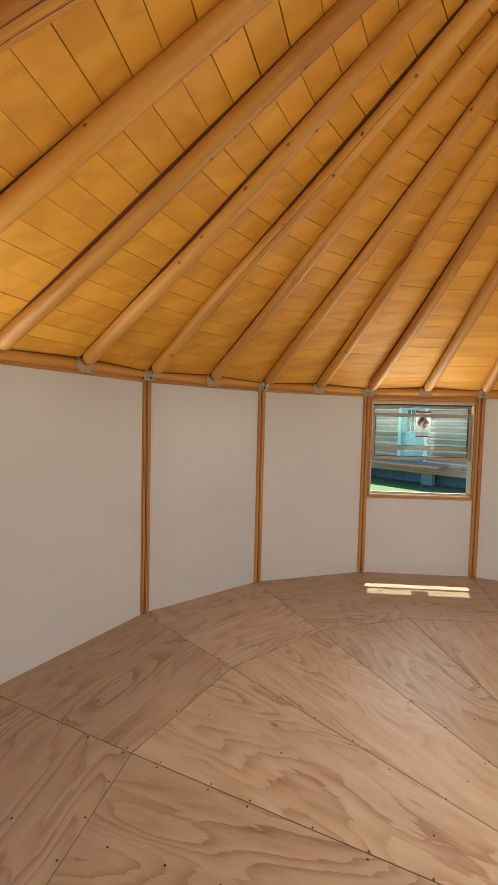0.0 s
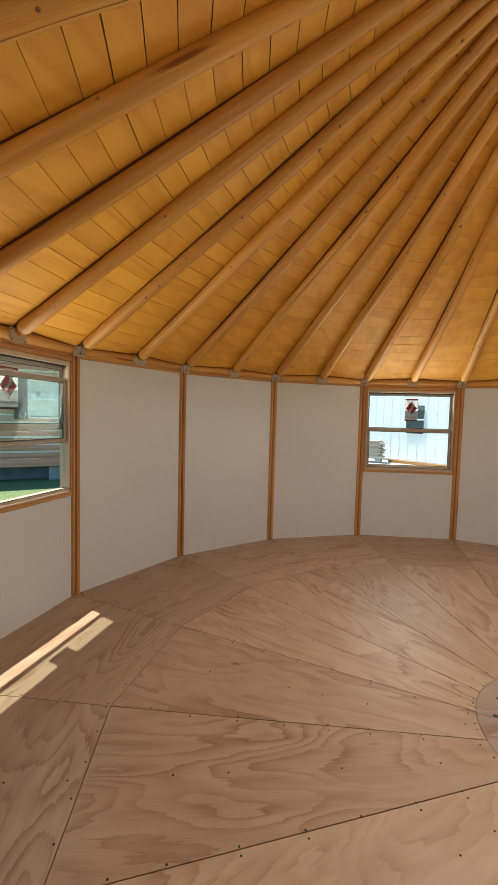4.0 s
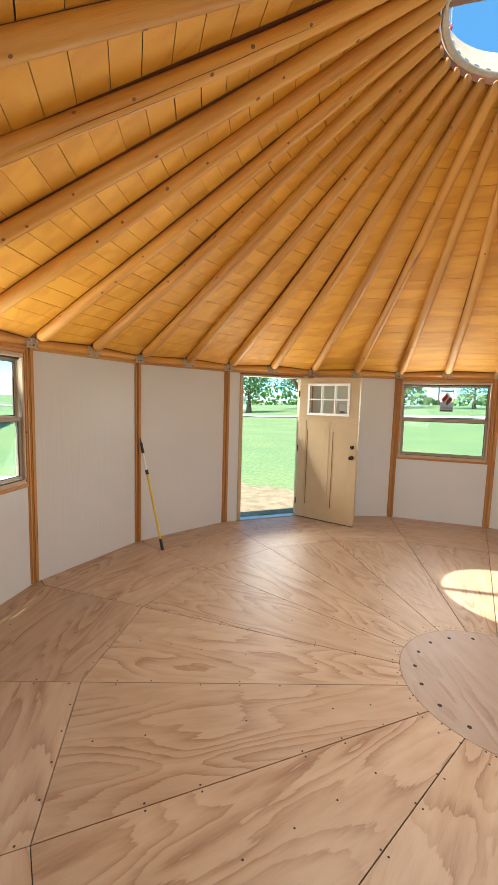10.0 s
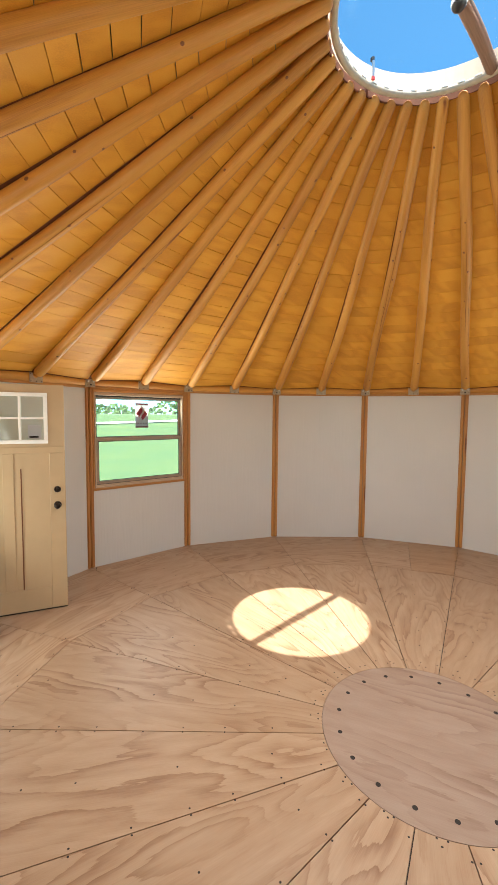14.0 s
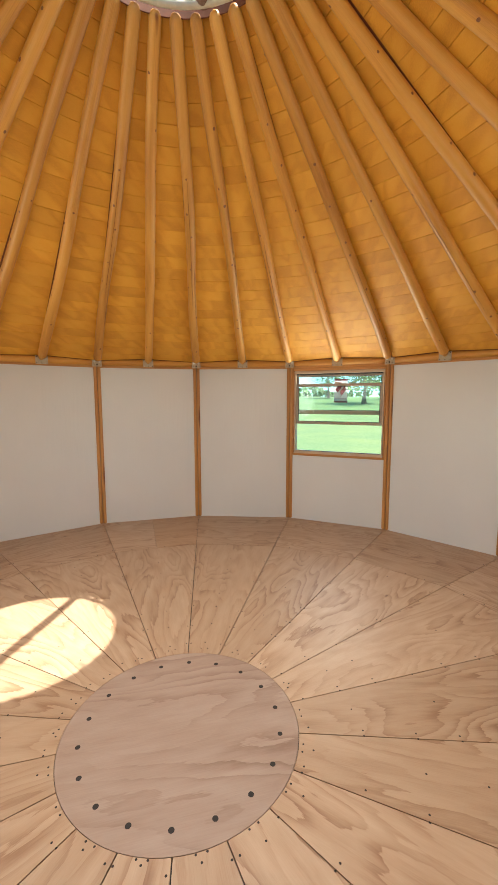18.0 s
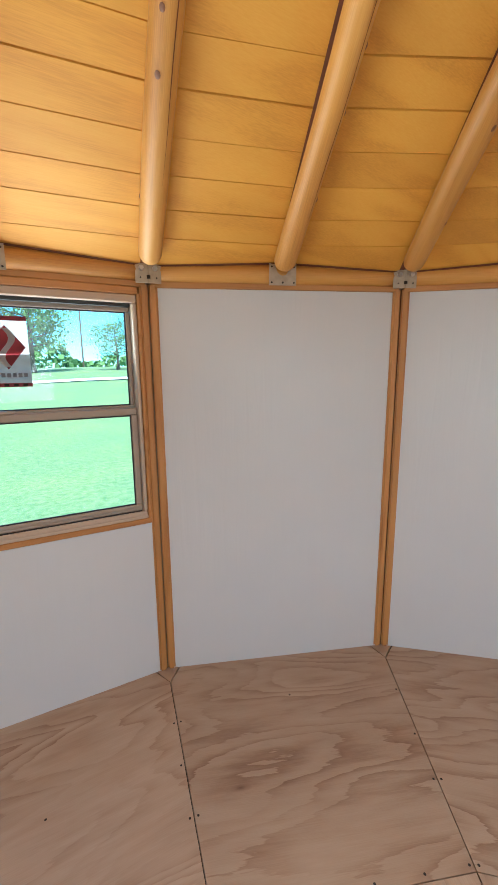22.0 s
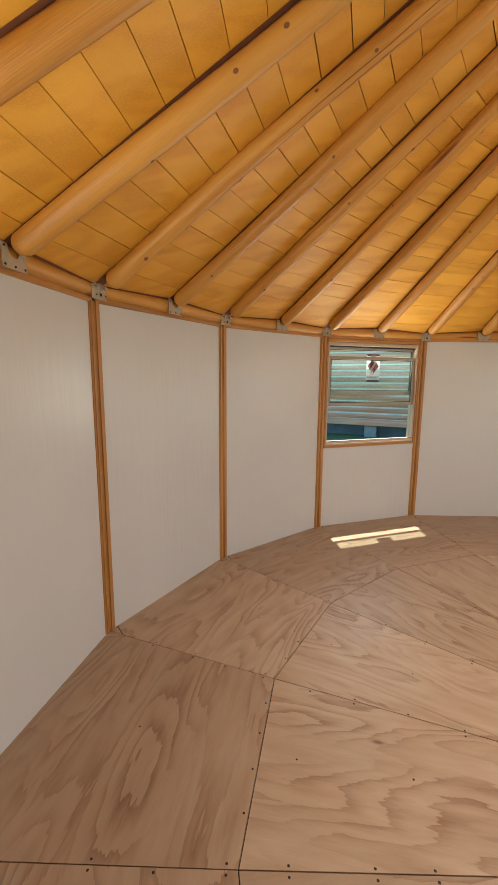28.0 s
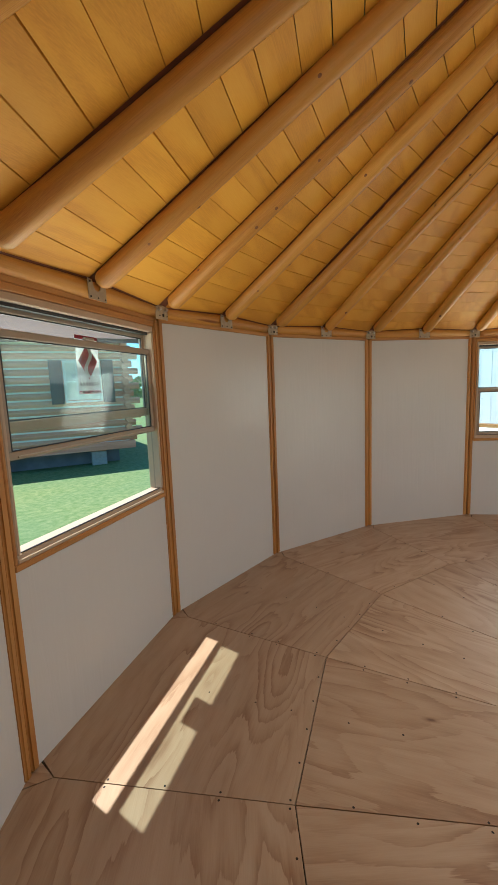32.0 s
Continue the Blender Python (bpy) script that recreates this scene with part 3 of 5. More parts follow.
# flat dark strips paint contact shade beside the rafters and above the top logs
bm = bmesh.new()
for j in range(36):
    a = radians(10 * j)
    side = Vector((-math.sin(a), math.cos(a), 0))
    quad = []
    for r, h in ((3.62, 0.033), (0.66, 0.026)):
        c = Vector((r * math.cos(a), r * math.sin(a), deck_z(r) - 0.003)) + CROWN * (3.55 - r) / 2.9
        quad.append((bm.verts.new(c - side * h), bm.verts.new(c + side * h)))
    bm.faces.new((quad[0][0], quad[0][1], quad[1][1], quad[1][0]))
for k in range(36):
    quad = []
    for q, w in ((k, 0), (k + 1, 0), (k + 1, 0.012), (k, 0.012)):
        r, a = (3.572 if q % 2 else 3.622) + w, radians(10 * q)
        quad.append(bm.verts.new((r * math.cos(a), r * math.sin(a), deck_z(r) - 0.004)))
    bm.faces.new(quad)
tagged(part("trim", bm, CRACK_SHADE), "dark strips drawing the contact shade where boards meet rafters and top logs", "trim", kind="structure")
roof = part("roof", cone_sheet(3.755, 0.69, 0.026), ROOFING)
tagged(roof, "dark roofing over the boarded cone of the yurt", "roof", kind="structure")

# ---- rafters: peeled poles at every post and mid panel ----
RAFT_L = math.hypot(AX_R - TIP_R, SLOPE * (AX_R - TIP_R))
raft = []
for k in range(6):
    f = log_form(RAFT_L, 0.050, 0.039, 40 + k, 0.02)
    rng = random.Random(300 + k)
    ob = part("rafter", log_mesh(RAFT_L, 0.050, 0.039, 40 + k, bow=0.02), POLE, smooth=True)
    bits = []
    for q in range(rng.randrange(7, 11)):
        x = 0.2 + (RAFT_L - 0.4) * (q + rng.uniform(0.1, 0.9)) / 10
        kn = part("knot", knot_mesh(f, x, radians(rng.uniform(185, 355)), rng.uniform(0.006, 0.011)), KNOT, None, smooth=True)
        bits.append(("knot", kn.data))
        bpy.data.objects.remove(kn)
    for q in range((2, 1, 1, 0, 2, 1)[k]):
        x = rng.uniform(0.1, 0.9) + 0.6 * q
        kn = part("crack", crack_mesh(f, x, x + rng.uniform(0.9, 1.7), radians(rng.uniform(205, 335))), CRACK_SHADE, None)
        bits.append(("crack", kn.data))
        bpy.data.objects.remove(kn)
    raft.append((ob.data, bits))
    bpy.data.objects.remove(ob)
rng = random.Random(4)
for j in range(36):
    a = 10 * j
    foot = Vector((AX_R * math.cos(radians(a)), AX_R * math.sin(radians(a)), AX_Z))
    tip = CROWN + Vector((TIP_R * math.cos(radians(a)), TIP_R * math.sin(radians(a)), axis_z(TIP_R)))
    way = tip - foot
    m = Matrix.Translation(foot) @ way.to_track_quat("X", "Z").to_matrix().to_4x4() @ pose(0, 0, 0, rng.uniform(-25, 25), 0, 0) @ Matrix.Diagonal((way.length / RAFT_L, 1, 1, 1))
    me, bits = raft[rng.randrange(6)]
    ob = reuse("rafter", me, None, m)
    cracked = False
    for nm, bme in bits:
        reuse(nm, bme, ob, Matrix())
        cracked |= nm == "crack"
    tagged(ob, "peeled amber pine pole rafter with a long drying crack" if cracked else "peeled amber pine pole rafter with small knots", "rafter", "roof rafters")

# ---- rafter brackets ----


def bracket_corner():
    top = new("corner_bracket")
    for sx in (-1, 1):
        bm = box(0, 0.058, -0.0045, 0.0, -0.052, 0.042, 0.0012)
        part("plate", bm, STEEL, top, m=pose(0, 0, 0, 0, 0, 10 * sx) @ (Matrix.Diagonal((sx, 1, 1, 1))))
        bb = rod((0.03 * sx, -0.016 + 0.0, 0.012), (0.03 * sx, 0.0, 0.012), 0.0105, 0.0125, 8)
        part("bolt", bb, BOLT, top)
        part("bolt_hole", rod((0.036 * sx, -0.0105, -0.03), (0.036 * sx, -0.004, -0.03), 0.0035, seg=6), DARK, top)
    part("slot", box(-0.008, 0.008, -0.0078, -0.004, -0.034, -0.018, 0.001), DARK, top)
    return top


def bracket_mid():
    top = new("saddle_bracket")
    pts = [(-0.066, -0.048), (0.066, -0.048), (0.066, 0.050)] + [(0.034 * math.cos(t), 0.045 - 0.050 * math.sin(t)) for t in [math.pi * k / 8 for k in range(9)]] + [(-0.066, 0.050)]
    bm = prism(pts, -0.002, 0.002)
    part("plate", bm, STEEL, top, m=pose(0, 0, 0, 90, 0, 0))
    for x, z in ((-0.054, 0.035), (0.054, 0.035), (-0.054, -0.036), (0.0, -0.036), (0.054, -0.036)):
        part("screw", rod((x, -0.006, z), (x, -0.001, z), 0.0045, seg=6), DARK, top)
    return top


bc, bmid = bracket_corner(), bracket_mid()
tagged(bc, "folded galvanised steel bracket bolted over a wall post", "bracket", "corner brackets")
tagged(bmid, "galvanised steel saddle plate holding a rafter tip", "bracket", "saddle brackets")
for k in range(N):
    a = post_az(k)
    m = pose((R - 0.046) * math.cos(a), (R - 0.046) * math.sin(a), 2.11, 0, 0, math.degrees(a) - 90)
    if k:
        copy_thing(bc, m)
    else:
        bc.matrix_basis = m
    a = radians(90 - 20 * k)
    m = pose((AP - 0.044) * math.cos(a), (AP - 0.044) * math.sin(a), 2.108, 0, 0, math.degrees(a) - 90)
    if k:
        copy_thing(bmid, m)
    else:
        bmid.matrix_basis = m

# ---- roof ring with its bar, latches and dome ----
ring = new("skylight_ring")
ring.matrix_basis = Matrix.Translation(CROWN)
tagged(ring, "round cream-painted skylight ring at the roof's top", "skylight")


def band(r0, r1, z0, z1, n=72):
    bm = bmesh.new()
    rows = []
    for k in range(n):
        a = 2 * math.pi * k / n
        rows.append([bm.verts.new((r * math.cos(a), r * math.sin(a), z)) for r, z in ((r0, z0), (r1, z0), (r1, z1), (r0, z1))])
    for k in range(n):
        p, q = rows[k], rows[(k + 1) % n]
        for e in range(4):
            bm.faces.new((p[e], p[(e + 1) % 4], q[(e + 1) % 4], q[e]))
    return bm


RING_Z = 3.848
bm = bmesh.new()
loops = []
for k in range(72):
    t = 2 * math.pi * k / 72
    loops.append([bm.verts.new(((0.613 + 0.021 * math.cos(q * math.pi / 5)) * math.cos(t), (0.613 + 0.021 * math.cos(q * math.pi / 5)) * math.sin(t), RING_Z + 0.004 + 0.021 * math.sin(q * math.pi / 5))) for q in range(10)])
for k in range(72):
    p, q = loops[k], loops[(k + 1) % 72]
    for e in range(10):
        bm.faces.new((p[e], q[e], q[(e + 1) % 10], p[(e + 1) % 10]))
part("rim", bm, RIM, ring, "rounded cream rim tube", smooth=True)
part("curb", band(0.650, 0.70, RING_Z + 0.015, RING_Z + 0.165), CREAM, ring, "tall peach-cream curb")
part("backing", band(0.646, 0.654, RING_Z - 0.035, RING_Z + 0.014), CRACK_SHADE, ring, "dark band behind the rafter tips")
for k in range(40):
    t = 9 * k + 3
    part("clip", box(-0.020, 0.020, -0.003, 0.003, -0.004, 0.004, 0.001), WHITE, ring, m=pose(0.593 * math.cos(radians(t)), 0.593 * math.sin(radians(t)), RING_Z + 0.018, 0, 0, t + 90))
bar = part("crossbar", log_mesh(1.26, 0.036, 0.036, 77, n=8, bow=0.002, nose=(False, False)), GREYPOLE, ring, "grey-brown pole across the opening, its colour darkened for the shaded underside", smooth=True)
bar.matrix_basis = pose(0, 0, RING_Z + 0.02, 0, 0, 5) @ at(-0.63, 0, 0)
hub = bmesh.new()
bmesh.ops.create_uvsphere(hub, u_segments=14, v_segments=8, radius=0.038)
part("hub_bolt", hub, BLACK, ring, "round steel fixing under the bar", True, m=at(0, 0, RING_Z - 0.025))
for a in (77, 167, 257, 345):
    lt = new("latch")
    lt.parent = ring
    lt.matrix_basis = pose(0.588 * math.cos(radians(a)), 0.588 * math.sin(radians(a)), RING_Z + 0.04, 0, 0, a + 90)
    part("latch_arm", box(-0.009, 0.009, -0.004, 0.004, 0, 0.10, 0.002), BOLT, lt)
    part("latch_hook", box(-0.010, 0.010, -0.022, 0.002, 0.10, 0.125, 0.004), BLACK, lt)
    part("red_tip", box(-0.011, 0.011, -0.007, 0.007, -0.018, 0.005, 0.003), REDTIP, lt)
bm = bmesh.new()
rows = []
for q in range(7):
    t = math.pi / 2 * q / 7
    rows.append([bm.verts.new((0.66 * math.cos(t) * math.cos(2 * math.pi * k / 48), 0.66 * math.cos(t) * math.sin(2 * math.pi * k / 48), RING_Z + 0.166 + 0.2 * math.sin(t))) for k in range(48)])
for p, q in zip(rows, rows[1:]):
    for k in range(48):
        bm.faces.new((p[k], p[(k + 1) % 48], q[(k + 1) % 48], q[k]))
bm.faces.new(rows[-1])
dome = part("dome", bm, DOME, ring, "clear domed acrylic cover", True)
dome.visible_shadow = False

# ---- windows ----


def sticker():
    st = new("window_sticker")
    part("sheet", box(-0.085, 0.085, -0.0008, 0.0, -0.15, 0.15), PAPER, st)
    part("top_band", box(-0.085, 0.085, -0.0014, -0.0009, 0.131, 0.15), RED, st)
    part("bottom_band", box(-0.085, 0.085, -0.0014, -0.0009, -0.15, -0.133), RED, st)
    bm = prism([(0, -0.075), (0.073, 0.02), (0, 0.112), (-0.073, 0.02)], 0.0009, 0.0014)
    part("red_diamond", bm, RED, st, m=pose(0, 0, 0, 90, 0, 0))
    L = [(-0.02 + 0.022 * math.sin(2 * math.pi * k / 12), 0.10 - 0.165 * k / 12) for k in range(13)]
    bm = prism([(x, z) for x, z in L] + [(x + 0.026, z) for x, z in L[::-1]], 0.0015, 0.0019)
    part("white_curve", bm, PAPER, st, m=pose(0.008, 0, 0, 90, 0, 0))
    for k in range(7):
        part("letter_bar", box(-0.074 + 0.0215 * k, -0.059 + 0.0215 * k, -0.0014, -0.0009, -0.108, -0.090), INK, st)
    for k in range(4):
        part("badge", box(-0.06 + 0.036 * k, -0.042 + 0.036 * k, -0.0018, -0.00145, -0.147, -0.136), DARK, st)
    return st


def sash(name, w, h, parent, y, z, low=0.034, side=0.030):
    """A sash of rails, stiles and a pane, its foot at height z."""
    s = new(name)
    s.parent = parent
    s.matrix_basis = at(0, y, z)
    t = 0.034
    part("bottom_rail", box(-w, w, 0, 0.026, 0, low, 0.004), VINYL_IN, s)
    part("top_rail", box(-w, w, 0, 0.026, h - t, h, 0.004), VINYL_IN, s)
    for sx in (-1, 1):
        a, b = sorted((sx * w, sx * (w - side)))
        part("stile", box(a, b, 0.001, 0.025, low + 0.001, h - t - 0.001, 0.003), VINYL_IN, s)
    part("pane", box(-w + side, w - side, 0.011, 0.015, low, h - t), GLASS, s)
    for z0, z1 in ((low + 0.0005, low + 0.0065), (h - t - 0.0065, h - t - 0.0005)):
        part("gasket", box(-w + side + 0.007, w - side - 0.007, 0.004, 0.010, z0, z1), BLACK, s)
    for sx in (-1, 1):
        a, b = sorted((sx * (w - side - 0.0005), sx * (w - side - 0.0065)))
        part("gasket", box(a, b, 0.004, 0.010, low + 0.0005, h - t - 0.0005), BLACK, s)
    return s


def window(n, i, raised):
    w = part("window_%d" % n, box(-0.577, 0.577, 0.004, 0.012, WIN[2], WIN[2] + 0.018, 0.003), VINYL, None, m=panel(i))
    tagged(w, "tan vinyl single-hung window, lower sash raised" if raised else "closed tan vinyl single-hung window", "window", kind="structure")
    f = 0.018
    z0, z1 = WIN[2] + 0.001, WIN[3] - 0.001
    fr = new("window_frame")
    fr.parent = w
    part("sill", box(-0.576, 0.576, 0.013, 0.098, z0, z0 + 0.036, 0.004), VINYL, fr)
    part("head", box(-0.576, 0.576, 0.006, 0.098, z1 - 0.036, z1, 0.004), VINYL, fr)
    for sx in (-1, 1):
        a, b = sorted((sx * 0.576, sx * (0.576 - f)))
        part("jamb", box(a, b, 0.006, 0.098, z0 + 0.0365, z1 - 0.0365, 0.004), VINYL, fr)
        a, b = sorted((sx * (0.576 - f), sx * (0.576 - f - 0.0015)))
        part("track", box(a, b, 0.052, 0.060, z0 + 0.0365, z1 - 0.0365), VINYL_IN, fr)
    part("head_track", box(-0.55, 0.55, 0.030, 0.062, z1 - 0.052, z1 - 0.0365), BLACK, fr, "black strip under the window head")
    part("sill_track", box(-0.55, 0.55, 0.016, 0.024, z0 + 0.0365, z0 + 0.0405), BLACK, fr, "dark drain line along the sill")
    wi = 0.576 - f - 0.002
    h = 0.53
    sash("upper_sash", wi, h, w, 0.068, z1 - 0.037 - h, 0.05, 0.020)
    lo = sash("lower_sash", wi, h, w, 0.028, z0 + 0.037 + raised)
    lk = part("sash_lock", box(-0.035, 0.035, -0.012, 0.012, 0, 0.016, 0.005), VINYL_IN, lo, m=at(0, 0.008, h))
    part("finger_rail", box(-wi + 0.05, wi - 0.05, -0.010, -0.001, 0.006, 0.016, 0.002), VINYL_IN, lo)
    st = sticker()
    tagged(st, "white paper maker's sticker with a red diamond on glass", "sticker", "window stickers")
    st.matrix_basis = panel(i) @ at(0.03, 0.0775, z1 - 0.037 - 0.225)
    return w


window(1, 0, 0.385)
window(2, 4, 0.0)
window(3, 9, 0.0)
window(4, 14, 0.36)

# ---- door, open inward ----
D = panel(DOOR)
dr = part("door_1", box(DOP[0] - 0.0, DOP[1], 0.0, 0.12, -0.02, 0.012, 0.003), ALU, None, m=D)
tagged(dr, "tan door frame with aluminium threshold, its leaf swung inward", "door", kind="structure")
for a, b in ((DOP[0] - 0.030, DOP[0] + 0.018), (DOP[1] - 0.018, DOP[1] + 0.030)):
    part("jamb", box(a, b, -0.002, 0.115, 0.013, 2.03, 0.003), DOORPAINT, dr)
part("head_jamb", box(DOP[0] + 0.019, DOP[1] - 0.019, -0.002, 0.115, 2.006, 2.03, 0.003), DOORPAINT, dr)
leaf = new("door_leaf")
tagged(leaf, "tan craftsman door leaf with six-light window, standing open", "door")
HINGE = Vector((1.965, -3.075, 0))
LATCH = Vector((1.115, -2.815, 0))
LW = 0.885
az = math.degrees(math.atan2(LATCH.y - HINGE.y, LATCH.x - HINGE.x))
leaf.matrix_basis = pose(HINGE.x, HINGE.y, 0.015, 0, 0, az)
LH = 1.995
TK = 0.044
G0, G1, H0, H1 = 0.150, 0.735, 1.505, 1.905


def leaf_body():
    bm = bmesh.new()
    for x0, x1, z0, z1 in ((0, G0, 0, LH), (G1, LW, 0, LH), (G0, G1, 0, H0), (G0, G1, H1, LH)):
        box(x0, x1, 0, TK, z0, z1, 0, bm)
    return bm


part("slab", leaf_body(), DOORPAINT, leaf)
for y0, y1 in ((-0.009, -0.0005), (TK + 0.0005, TK + 0.009)):
    lite = part("glazing_frame", box(G0 - 0.02, G1 + 0.02, y0, y1, H0 - 0.02, H0 + 0.012, 0.003), WHITE, leaf)
    part("frame_rail", box(G0 - 0.02, G1 + 0.02, y0, y1, H1 - 0.012, H1 + 0.02, 0.003), WHITE, lite)
    for a, b in ((G0 - 0.02, G0 + 0.012), (G1 - 0.012, G1 + 0.02)):
        part("frame_stile", box(a, b, y0, y1, H0 + 0.0125, H1 - 0.0125, 0.003), WHITE, lite)
    for k in (1, 2):
        x = G0 + (G1 - G0) * k / 3
        part("muntin", box(x - 0.009, x + 0.009, y0, y1, H0 + 0.0125, H1 - 0.0125, 0.002), WHITE, lite)
    zc = (H0 + H1) / 2
    for k in range(3):
        xa = G0 + (G1 - G0) * k / 3 + (0.0125 if k == 0 else 0.0095)
        xb = G0 + (G1 - G0) * (k + 1) / 3 - (0.0125 if k == 2 else 0.0095)
        part("muntin", box(xa, xb, y0, y1, zc - 0.009, zc + 0.009, 0.002), WHITE, lite)
part("pane", box(G0, G1, TK / 2 - 0.003, TK / 2 + 0.003, H0, H1), GLASS, leaf)
# raised stile strips leave two long recessed panels
for x0, x1, z0, z1 in ((0.0, 0.125, 0.0, 1.40), (0.40, 0.485, 0.20, 1.40), (0.76, LW, 0.0, 1.40), (0.126, 0.759, 0.0, 0.199), (0.0, LW, 1.401, 1.455)):
    for y0, y1 in ((-0.006, -0.0004), (TK + 0.0004, TK + 0.006)):
        part("stile", box(x0, x1, y0, y1, z0, z1, 0.003), DOORPAINT, leaf)
# thin dark strips stand for the shade lines at the recessed panels' edges
for x in (0.145, 0.535):
    for y0, y1 in ((-0.0075, -0.0062), (TK + 0.0062, TK + 0.0075)):
        part("groove", box(x, x + 0.009, y0, y1, 0.20, 1.27), CRACK_SHADE, leaf, "dark strip drawing the shade line of a recessed panel")
for z, r in ((0.935, 0.032), (1.075, 0.029)):
    for sy, y in ((-1, -0.006), (1, TK + 0.006)):
        rose = part("rose", rod((LW - 0.065, y, z), (LW - 0.065, y + sy * 0.012, z), r, r * 0.85, 18), BRONZE, leaf)
        if z < 1:
            kb = bmesh.new()
            bmesh.ops.create_uvsphere(kb, u_segments=16, v_segments=10, radius=0.027)
            part("knob", kb, BRONZE, rose, "dark bronze door knob", True, m=at(LW - 0.065, y + sy * 0.048, z))
            part("neck", rod((LW - 0.065, y + sy * 0.012, z), (LW - 0.065, y + sy * 0.03, z), 0.011, seg=10), BRONZE, rose)
        else:
            part("thumb_turn", box(LW - 0.071, LW - 0.059, min(y + sy * 0.012, y + sy * 0.03), max(y + sy * 0.012, y + sy * 0.03), z - 0.016, z + 0.016, 0.003), BRONZE, rose)
    part("latch_plate", box(LW + 0.0004, LW + 0.0025, 0.008, TK - 0.008, z - 0.028, z + 0.028, 0.0008), BOLT, leaf)
for z in (0.22, 1.0, 1.78):
    part("hinge", rod((-0.006, -0.006, z - 0.045), (-0.006, -0.006, z + 0.045), 0.007, seg=8), BRONZE, leaf)
part("door_sweep", box(0.004, LW - 0.004, 0.004, TK - 0.004, -0.012, -0.0005), BLACK, leaf)
part("glass_label", box(0.60, 0.70, TK / 2 - 0.0045, TK / 2 - 0.0032, H0 + 0.02, H0 + 0.14), PAPER, leaf, "small white label on the glass")
part("glass_label", box(0.61, 0.68, TK / 2 - 0.0062, TK / 2 - 0.0047, H0 + 0.03, H0 + 0.045), DARK, leaf)

# ---- extension pole leaning on a post ----
A, B = Vector((3.045, -1.135, 0.0)), Vector((3.392, -1.238, 1.165))
pole = new("extension_pole")
tagged(pole, "yellow extension pole with black grips leaning against a post", "pole")
for name, t0, t1, r, mat in (("foot_grip", 0.0, 0.10, 0.017, BLACK), ("shaft", 0.1002, 0.70, 0.0125, YELLOW), ("collar", 0.7002, 0.745, 0.018, BLACK), ("inner_shaft", 0.7452, 0.90, 0.0095, WHITE), ("head_grip", 0.9002, 1.0, 0.016, BLACK)):
    part(name, rod(A.lerp(B, t0), A.lerp(B, t1), r, seg=14), mat, pole, smooth=False)
part("tip", rod(A.lerp(B, 1.0002), A.lerp(B, 1.05), 0.009, 0.006, 10), BLACK, pole)

# ---- ground and distance ----
GRASS = two_tone("grass", (0.090, 0.160, 0.058), (0.170, 0.225, 0.105), 9.0, 8, extra=(0.35, 0.40, 0.70, (1.28, 1.12, 1.02)))
GRAVEL = two_tone("gravel", (0.52, 0.49, 0.45), (0.70, 0.67, 0.63), 16, 8, bump=0.8)
STONY = two_tone("stony_earth", (0.20, 0.16, 0.115), (0.34, 0.29, 0.235), 22, 8, bump=0.8)
DIRT = two_tone("dirt", (0.17, 0.13, 0.075), (0.30, 0.225, 0.14), 5, 8, bump=0.8)


def gz(x, y):
    """Height of the land: level by the house, rising gently to the west and south-west."""
    d = math.hypot(x, y)
    a = math.degrees(math.atan2(y, x))
    side = 1.0 if (a > 105 or a < -95) else max(0.0, 1 - (a + 95) / 25) if a < -70 else max(0.0, (a - 90) / 15) if a > 90 else 0.0
    t = min(1.0, max(0.0, (d - 22) / 60))
    return GROUND + (0.35 + 1.9 * side) * t * t * (3 - 2 * t)


bm = bmesh.new()
n = 120
rr = [4.5, 12, 22, 30, 40, 50, 62, 74, 90, 200, 600, 2000]
c = bm.verts.new((0, 0, GROUND))
rows = []
for r in rr:
    ring_pts = [(r * math.cos(2 * math.pi * k / n), r * math.sin(2 * math.pi * k / n)) for k in range(n)]
    rows.append([bm.verts.new((x, y, gz(x, y))) for x, y in ring_pts])
for k in range(n):
    bm.faces.new((c, rows[0][k], rows[0][(k + 1) % n]))
for p, q in zip(rows, rows[1:]):
    for k in range(n):
        bm.faces.new((p[k], q[k], q[(k + 1) % n], p[(k + 1) % n]))
ground = part("ground", bm, GRASS, smooth=True)
tagged(ground, "mown sunlit grass with dry patches round the yurt", "ground", kind="structure")


def patch(name, pts, mat, label, cat, lift=0.012):
    bm = bmesh.new()
    bm.faces.new([bm.verts.new((x, y, GROUND + lift)) for x, y in pts])
    return tagged(part(name, bm, mat), label, cat, kind="structure")


def blob(cx, cy, rx, ry, seed, turn=0, n=40):
    rg = random.Random(seed)
    p = [rg.uniform(0, 6.28) for _ in range(4)]
    out = []
    for k in range(n):
        a = 2 * math.pi * k / n
        f = 1 + 0.12 * math.sin(3 * a + p[0]) + 0.08 * math.sin(7 * a + p[1]) + 0.05 * math.sin(13 * a + p[2])
        x, y = rx * f * math.cos(a), ry * f * math.sin(a)
        t = radians(turn)
        out.append((cx + x * math.cos(t) - y * math.sin(t), cy + x * math.sin(t) + y * math.cos(t)))
    return out


